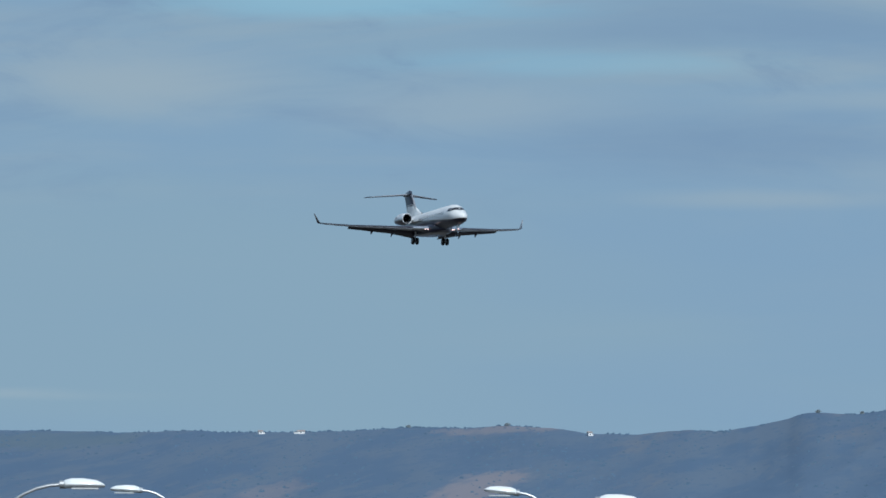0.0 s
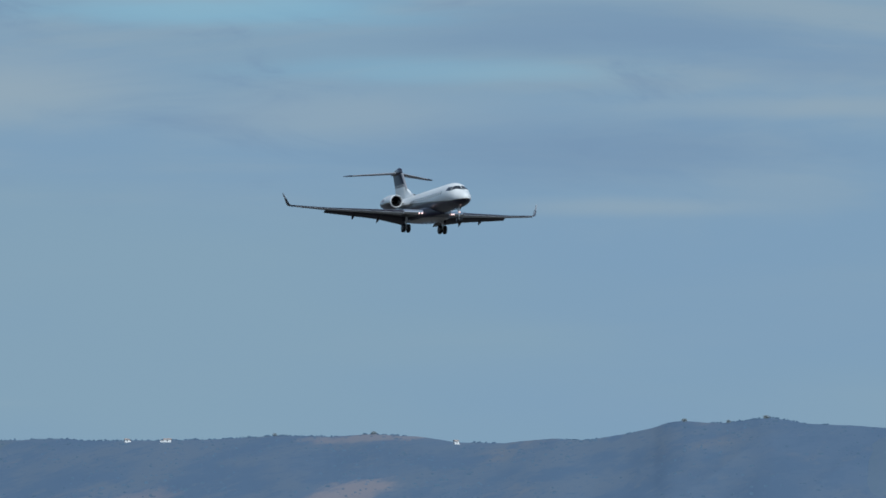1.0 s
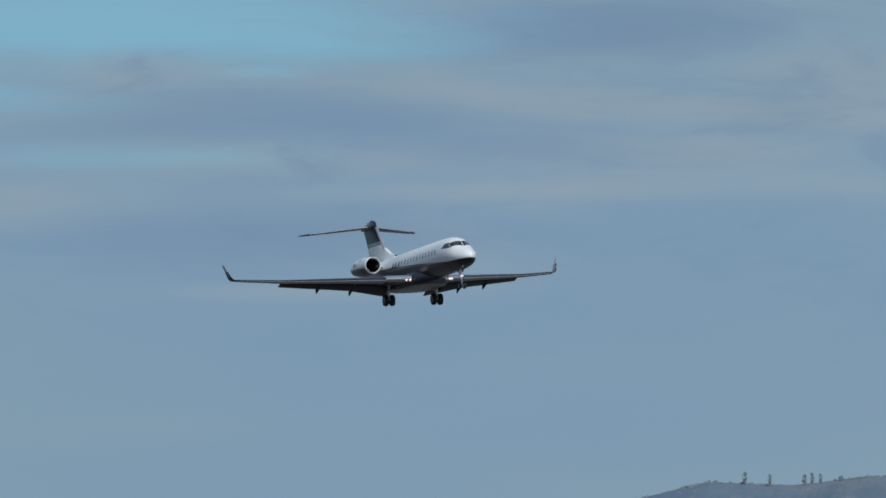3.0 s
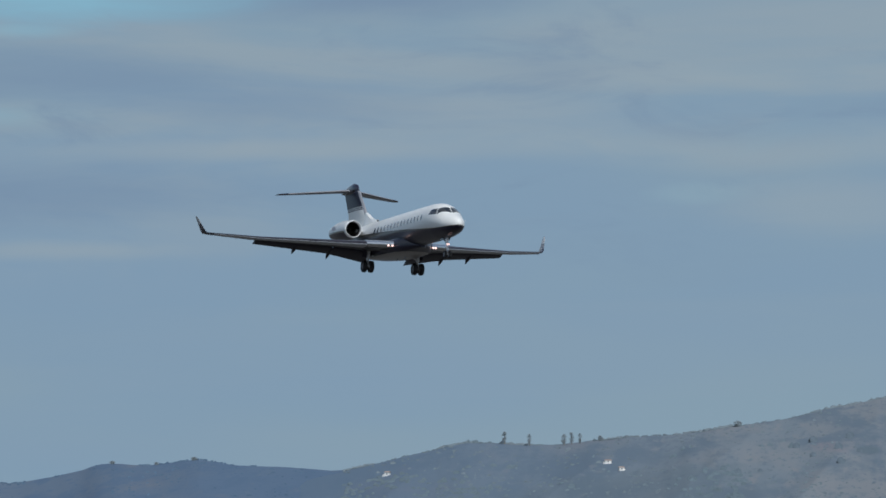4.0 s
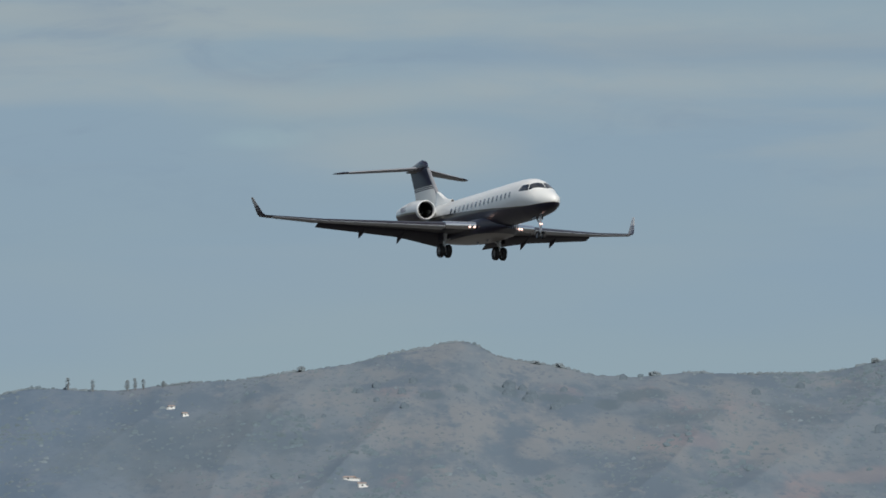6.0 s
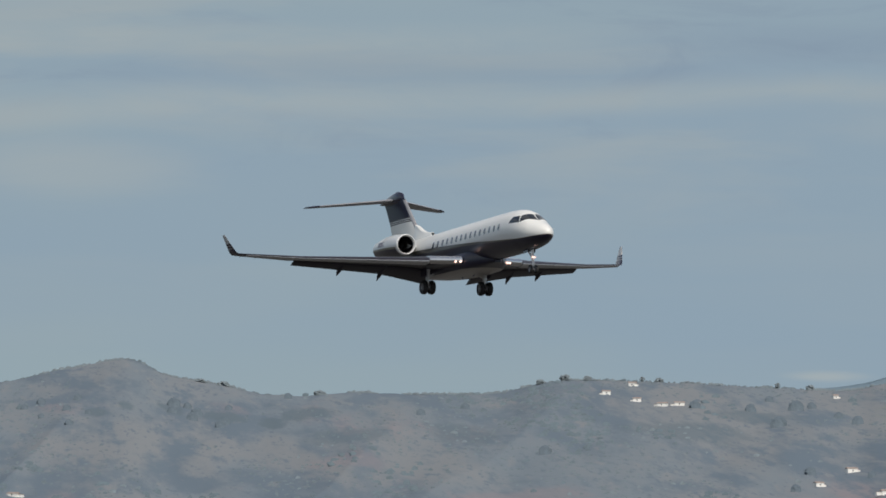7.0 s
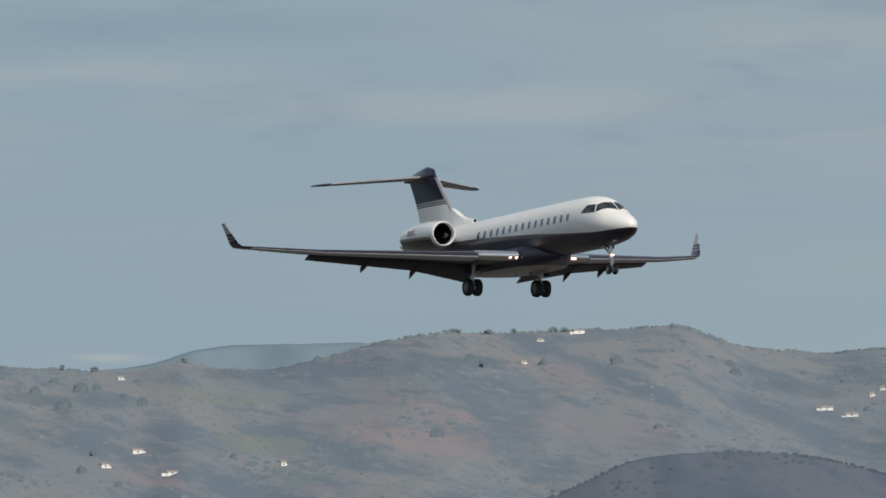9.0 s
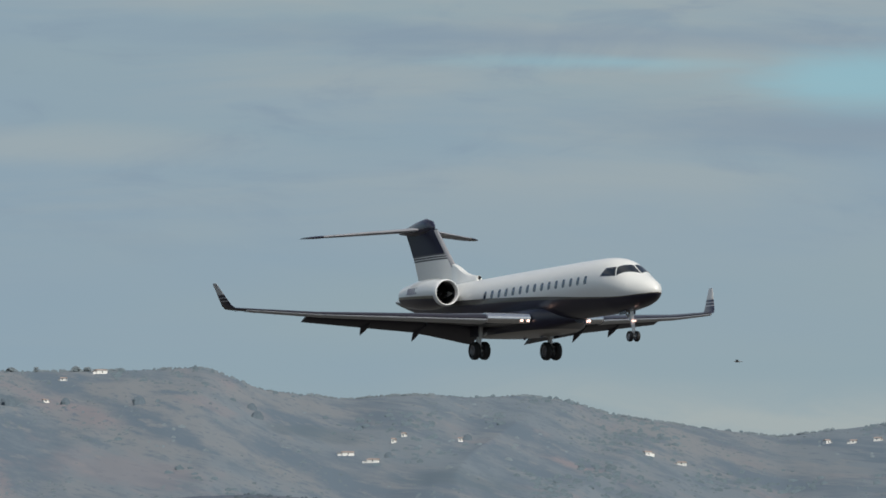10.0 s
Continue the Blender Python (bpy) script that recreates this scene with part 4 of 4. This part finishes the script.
def build_engine(s):
    cx, cy, cz = -19.55, s * 2.18, 0.74
    out = [(-0.28, 0.692), (-0.9, 0.765), (-1.8, 0.80), (-2.9, 0.76), (-3.9, 0.64), (-4.6, 0.54), (-4.62, 0.49), (-4.2, 0.46)]
    nac = piece("nacelle", *turned(out + [(-4.0, 0.40), (-3.0, 0.60), (-1.4, 0.66), (-0.28, 0.655)], "x", (cx, cy, cz), 32, True), M_NACELLE, jet, "white engine nacelle with dark underside")
    piece("inlet_lip", *turned([(-0.28, 0.700), (-0.08, 0.690), (0.01, 0.670), (0.04, 0.640), (0.02, 0.612), (-0.06, 0.592), (-0.26, 0.585), (-0.28, 0.655)], "x", (cx, cy, cz), 32, True), M_LIP, nac, "polished metal inlet lip")
    piece("inlet_duct", *turned([(-0.24, 0.590), (-0.6, 0.60), (-1.35, 0.61), (-1.37, 0.65), (-0.26, 0.65)], "x", (cx, cy, cz), 32, True), M_DARK, nac)
    blades = []
    for k in range(22):
        a = 2 * math.pi * k / 22
        ca, sa = math.cos(a), math.sin(a)
        v = []
        for r in (0.16, 0.40, 0.605):
            for d, w in ((-1.18, 0.055), (-1.02, -0.055)):
                v.append((cx + d, cy + r * ca - w * sa, cz + r * sa + w * ca))
        v += [(p[0] - 0.02, p[1], p[2]) for p in v]
        blades.append((v, [(0, 1, 3, 2), (2, 3, 5, 4), (6, 8, 9, 7), (8, 10, 11, 9), (0, 2, 8, 6), (2, 4, 10, 8), (1, 7, 9, 3), (3, 9, 11, 5), (0, 6, 7, 1), (4, 5, 11, 10)]))
    piece("fan", *join(*blades), M_FAN, nac, "titanium fan blades", smooth=False)
    piece("spinner", *turned([(-1.05, 0.17), (-0.9, 0.14), (-0.75, 0.08), (-0.68, 0.01)], "x", (cx, cy, cz), 16), M_DARK, nac)
    piece("exhaust", *turned([(-4.1, 0.44), (-4.9, 0.36), (-4.92, 0.30), (-4.3, 0.30)], "x", (cx, cy, cz), 24), M_DARK, nac)
    rr = []
    for x, h in ((-20.2, 0.02), (-20.6, 0.14), (-21.6, 0.2), (-23.0, 0.16), (-24.0, 0.03)):
        rr.append([(x, s * 0.9, cz - 0.15 - h), (x, s * 0.9, cz - 0.15 + h), (x, s * 1.62, cz + h), (x, s * 1.62, cz - h)])
    piece("pylon", *loft(rr), M_WHITE, nac)


def build_tail():
    rr = []
    for z, x, c, th in ((0.7, -20.9, 6.3, 0.05), (1.15, -21.6, 5.6, 0.075), (1.5, -22.1, 5.15, 0.09), (2.7, -23.4, 4.35, 0.10), (3.6, -24.35, 3.95, 0.10), (4.35, -25.1, 3.7, 0.10)):
        ring = foil(x, 0, 0, c, th)
        rr.append([(p[0], p[2] * 1.0, z) for p in ring])
    fin = piece("fin", *loft(rr), M_FIN, jet, "white fin with dark blue top and stripes")
    # grey leading edge of the fin
    rr = []
    for z, x, c, th in ((2.2, -22.86, 4.68, 0.10), (3.6, -24.35, 3.95, 0.10), (4.3, -25.05, 3.7, 0.10)):
        rr.append([(p[0] + 0.02, p[1] * 1.03, z) for p in [(q[0], q[2]) for q in foil(x, 0, 0, c, th, back=0.06, n=5)]])
    piece("leading_edge", *loft(rr), M_STAB, fin, "grey metal leading edge")
    # dorsal fillet running into the cabin roof
    rr = []
    for x, w, zt in ((-20.2, 0.13, 1.66), (-20.7, 0.15, 1.70), (-21.2, 0.17, 1.78), (-21.7, 0.19, 1.92), (-22.15, 0.20, 2.10), (-22.6, 0.19, 2.30), (-22.95, 0.15, 2.42), (-23.4, 0.09, 2.44)):
        rr.append([(x, -w * 1.9, 1.15), (x, -w * 1.2, (zt + 1.15) / 2), (x, -w * 0.8, zt - 0.06), (x, -w * 0.3, zt), (x, w * 0.3, zt), (x, w * 0.8, zt - 0.06), (x, w * 1.2, (zt + 1.15) / 2), (x, w * 1.9, 1.15)])
    piece("dorsal_fillet", *loft(rr), M_WHITE, fin)
    piece("intake_scoop", *turned([(0.0, 0.06), (0.03, 0.085), (-0.02, 0.10), (-0.3, 0.09)], "x", (-20.19, 0, 1.55), 14), M_DARK, fin)
    rr = []
    for x, w, z, h in ((-25.3, 0.03, 4.42, 0.05), (-25.6, 0.17, 4.48, 0.32), (-26.3, 0.25, 4.50, 0.46), (-27.4, 0.25, 4.44, 0.38), (-28.6, 0.15, 4.38, 0.20), (-29.5, 0.03, 4.33, 0.04)):
        rr.append([(x, w * math.cos(k * math.pi / 8), z + h * math.sin(k * math.pi / 8)) for k in range(16)])
    piece("bullet_fairing", *loft(rr), M_NAVY, fin, "dark blue fairing on the fin top")
    for s in (1, -1):
        rr = []
        for y, x, c, z in ((0.1, -26.6, 2.75, 4.40), (2.5, -28.45, 2.2, 4.27), (4.6, -29.9, 1.45, 4.14), (4.92, -30.3, 1.0, 4.12)):
            rr.append(foil(x, s * y, z, c, 0.09))
        st = piece("tailplane", *loft(rr), M_STAB, jet, "grey tailplane on top of the fin")
        rr = []
        for y, x, c, z in ((4.30, -29.68, 1.58, 4.158), (4.6, -29.88, 1.49, 4.14), (4.94, -30.28, 1.04, 4.12)):
            rr.append(foil(x + 0.02, s * y, z, c, 0.10))
        piece("tip_cap", *loft(rr), M_NAVY, st, "dark tip cap")


def wheel(parent, x, y, z, r, w):
    prof = [(-w * 0.42, r * 0.62), (-w * 0.5, r * 0.74), (-w * 0.46, r * 0.90), (-w * 0.28, r * 0.985), (0, r), (w * 0.28, r * 0.985), (w * 0.46, r * 0.90), (w * 0.5, r * 0.74), (w * 0.42, r * 0.62)]
    piece("tyre", *turned(prof, "y", (x, y, z), 28, True), M_RUBBER, parent, "black rubber tyre")
    piece("rim", *turned([(-w * 0.40, 0.05), (-w * 0.30, r * 0.2), (-w * 0.22, r * 0.45), (-w * 0.40, r * 0.63), (w * 0.40, r * 0.63), (w * 0.22, r * 0.45), (w * 0.30, r * 0.2), (w * 0.40, 0.05)], "y", (x, y, z), 24), M_RIM, parent, "metal wheel rim")


def build_gear():
    for s in (1, -1):
        x, y, z = -16.2, s * 2.04, -2.41
        shapes = [tube([(x + 0.05, s * 2.0, -1.0), (x + 0.02, s * 2.02, -1.8)], 0.15, 12), tube([(x + 0.02, s * 2.02, -1.75), (x, y, z)], 0.09, 12),
                  tube([(x, y - 0.30, z), (x, y + 0.30, z)], 0.08, 10), tube([(x - 0.1, s * 1.0, -1.15), (x, s * 2.0, -1.75)], 0.06, 8),
                  tube([(x - 0.18, y, -1.7), (x - 0.34, y, -2.05), (x - 0.1, y, z + 0.02)], 0.05, 8)]
        leg = piece("main_gear_leg", *join(*shapes), M_STEEL, jet, "painted main landing gear leg")
        for d in (-0.27, 0.27):
            wheel(leg, x, y + d, z, 0.47, 0.34)
        piece("gear_door", *box(x - 0.50, s * 2.30 - 0.015, -1.72, x + 0.40, s * 2.30 + 0.015, -1.08), M_FLAP, leg, "dark gear leg door", smooth=False)
    x, z = -2.95, -2.32
    shapes = [tube([(x - 0.15, 0, -0.95), (x - 0.05, 0, -1.75)], 0.10, 12), tube([(x - 0.05, 0, -1.7), (x, 0, z)], 0.06, 12), tube([(x, -0.22, z), (x, 0.22, z)], 0.05, 10),
              tube([(x - 0.95, 0, -1.0), (x - 0.08, 0, -1.6)], 0.05, 8), tube([(x + 0.08, 0, -1.7), (x + 0.2, 0, -2.0), (x + 0.05, 0, z + 0.1)], 0.035, 8)]
    leg = piece("nose_gear_leg", *join(*shapes), M_STEEL, jet, "painted nose landing gear leg")
    for d in (-0.19, 0.19):
        wheel(leg, x, d, z, 0.27, 0.19)
        piece("taxi_lamp", *turned([(-0.08, 0.04), (0.02, 0.05), (0.04, 0.038), (0.05, 0.01)], "x", (x + 0.10, d * 0.36, -1.55), 14), M_LAMP, leg, "lit taxi lamp")
    for s in (1, -1):
        v, f = box(x - 1.0, s * 0.26 - 0.012, -1.20, x - 0.25, s * 0.26 + 0.012, -0.98)
        piece("nose_gear_door", v, f, M_NAVY, leg, "open dark nose gear door", smooth=False)


def build_jet():
    stations = [-0.3, -0.315, -0.33, -0.36, -0.42, -0.5, -0.64, -0.8, -1.05, -1.3, -1.6, -1.9, -2.2, -2.5, -2.8, -3.05, -3.3, -3.6, -3.9, -4.3, -4.8, -5.4, -8, -11, -14, -17, -18.5, -19.5, -20.5, -21.5, -22.5, -23.5, -24.5, -25.5, -26.5, -27.5, -28.4, -29.2, -29.7, -30.0]
    rings = [[hull(x, 2 * math.pi * k / 48) for k in range(48)] for x in stations]
    body = piece("fuselage", *loft(rings), M_BODY, jet, "white cabin with a dark blue belly")
    # wing-to-body fairing under the cabin
    rr = []
    for x, w, lo, hi in ((-8.9, 0.25, -1.34, -0.85), (-9.5, 0.66, -1.42, -0.65), (-10.1, 0.98, -1.54, -0.50), (-10.8, 1.32, -1.66, -0.42), (-11.6, 1.58, -1.74, -0.40), (-14, 1.70, -1.80, -0.45), (-17, 1.66, -1.78, -0.55), (-19, 1.46, -1.66, -0.55), (-20.5, 1.08, -1.40, -0.5), (-21.6, 0.5, -1.12, -0.5)):
        ring = []
        for k in range(28):
            a = 2 * math.pi * k / 28
            c, sn = math.cos(a), math.sin(a)
            yy = w * math.copysign(abs(c) ** 0.55, c)
            zz = (hi + lo) / 2 + (hi - lo) / 2 * math.copysign(abs(sn) ** 0.55, sn)
            ring.append((x, yy, zz))
        rr.append(ring)
    piece("belly_fairing", *loft(rr), M_BELLY, jet, "dark blue wing root fairing")
    for s in (1, -1):
        for k in range(15):
            x = -5.6 - 0.812 * k
            zw = 0.45 + 0.17 * (1 - k / 14)
            ring0, ring1, ring2 = [], [], []
            for j in range(12):
                a = 2 * math.pi * j / 12
                dx, dz = 0.145 * math.copysign(abs(math.cos(a)) ** 0.6, math.cos(a)), 0.215 * math.copysign(abs(math.sin(a)) ** 0.6, math.sin(a))
                ang = s * hull_angle(x + dx, zw + dz)
                ring0.append(hull(x + dx, ang, 0.010))
                ring1.append(hull(x + dx, ang, -0.03))
                ring2.append(hull(x + dx * 0.35, s * hull_angle(x + dx * 0.35, zw + dz * 0.35), 0.012))
            piece("cabin_window", *loft([ring2, ring0, ring1]), M_WINDOW, body, "small dark cabin window")
        hull_patch("side_windshield", (s, ((-2.88, 0.70), (-4.14, 0.74), (-3.86, 1.13), (-3.20, 1.16))), M_GLASS, body, "dark cockpit side window")
        hull_patch("front_windshield", (0, ((-1.92, s * 0.03), (-2.80, s * 1.04), (-3.12, s * 0.66), (-2.72, s * 0.03))), M_GLASS, body, "dark cockpit windshield", 6)
        piece("pitot_probe", *tube([hull(-2.0, s * 1.25, 0.0), hull(-2.0, s * 1.25, 0.10), hull(-1.85, s * 1.25, 0.12)], 0.018, 6), M_STEEL, body)
    # antennas, cabin door outline
    for x, z0, tall in ((-8.0, -1.12, 0.30), (-12.9, -1.75, 0.16), (-14.8, -1.77, 0.14)):
        rr = [[(x, -0.015, z0), (x, 0.015, z0), (x - 0.4, 0.015, z0), (x - 0.4, -0.015, z0)], [(x - 0.2, -0.006, z0 - tall), (x - 0.2, 0.006, z0 - tall), (x - 0.42, 0.006, z0 - tall), (x - 0.42, -0.006, z0 - tall)]]
        piece("blade_antenna", *loft(rr), M_MARK, body)
    for s in (1, -1):
        build_wing(s)
        build_engine(s)
        # registration on the nacelle: plain bars
        for k in range(5):
            x = -21.55 - k * 0.24
            v = []
            for zz in (0.02, 0.34):
                r = 0.81
                yy = s * (2.18 + math.sqrt(r * r - (zz + 0.04) ** 2))
                v += [(x, yy, 0.74 + zz), (x - 0.17, yy, 0.74 + zz), (x - 0.17, yy - s * 0.06, 0.74 + zz), (x, yy - s * 0.06, 0.74 + zz)]
            piece("registration_bar", v, [(0, 1, 2, 3), (4, 7, 6, 5), (0, 4, 5, 1), (1, 5, 6, 2), (2, 6, 7, 3), (3, 7, 4, 0)], M_MARK, body, "plain grey marking bar", smooth=False)
    build_tail()
    build_gear()


M_FIN.node_tree.nodes["Principled BSDF"].inputs["Specular IOR Level"].default_value = 0.12
M_FIN.node_tree.nodes["Principled BSDF"].inputs["Coat Weight"].default_value = 0.0
M_WINGLET = livery("winglet_paint", 0, [(-23.5, 0.26), (-19, 0.26)], NAVY, (0.50, 0.50, 0.50), (0.34, 0.34, 0.36), 0.05, 3, 0.17)
M_STAB = material("grey_tailplane_paint", (0.28, 0.28, 0.30), 0.36, 0, 0.3, 0.06, 0.8)
jet = new("business_jet")
tagged(jet, "white and dark blue business jet with gear and flaps down", "airplane")
build_jet()


def build_bird():
    """Small dark bird gliding with spread wings; body space as for the jet."""
    rings = [[(x, r * math.cos(k * math.pi / 5), r * math.sin(k * math.pi / 5)) for k in range(10)] for x, r in ((0.26, 0.005), (0.20, 0.035), (0.12, 0.05), (0.0, 0.065), (-0.14, 0.05), (-0.22, 0.02), (-0.38, 0.012))]
    piece("body", *loft(rings), M_BIRD, bird)
    for s in (1, -1):
        rr = [foil(0.09 + dx, s * y, z, c, 0.08, n=5) for y, dx, z, c in ((0.03, 0.0, 0.02, 0.20), (0.22, 0.05, 0.09, 0.19), (0.42, 0.0, 0.10, 0.15), (0.60, -0.10, 0.07, 0.05))]
        piece("wing", *loft(rr), M_BIRD, bird)
    piece("tail", *loft([[(-0.22, -0.03, 0.0), (-0.22, 0.03, 0.0), (-0.22, 0.03, 0.012), (-0.22, -0.03, 0.012)], [(-0.44, -0.09, 0.0), (-0.44, 0.09, 0.0), (-0.44, 0.09, 0.008), (-0.44, -0.09, 0.008)]]), M_BIRD, bird)


M_BIRD = material("dark_feathers", (0.16, 0.16, 0.165), 0.8, 0, 0, 0.2, 12.0)
bird = new("bird")
tagged(bird, "small dark bird gliding over the airfield", "bird")
build_bird()


def motions():
    walk(jet, [(t, pose(x, y, z + lift(t), bank, -nose_up, heading)) for t, x, y, z, heading, nose_up, bank in FLIGHT])
    walk(bird, [(0, pose(396.0, 1245.0, 34.0, 4, 0, 170)), (8.0, pose(236.0, 880.0, 42.0, 4, 0, 170)), (10.0, pose(148.0, 836.0, 45.4, 4, 0, 170))])


motions()
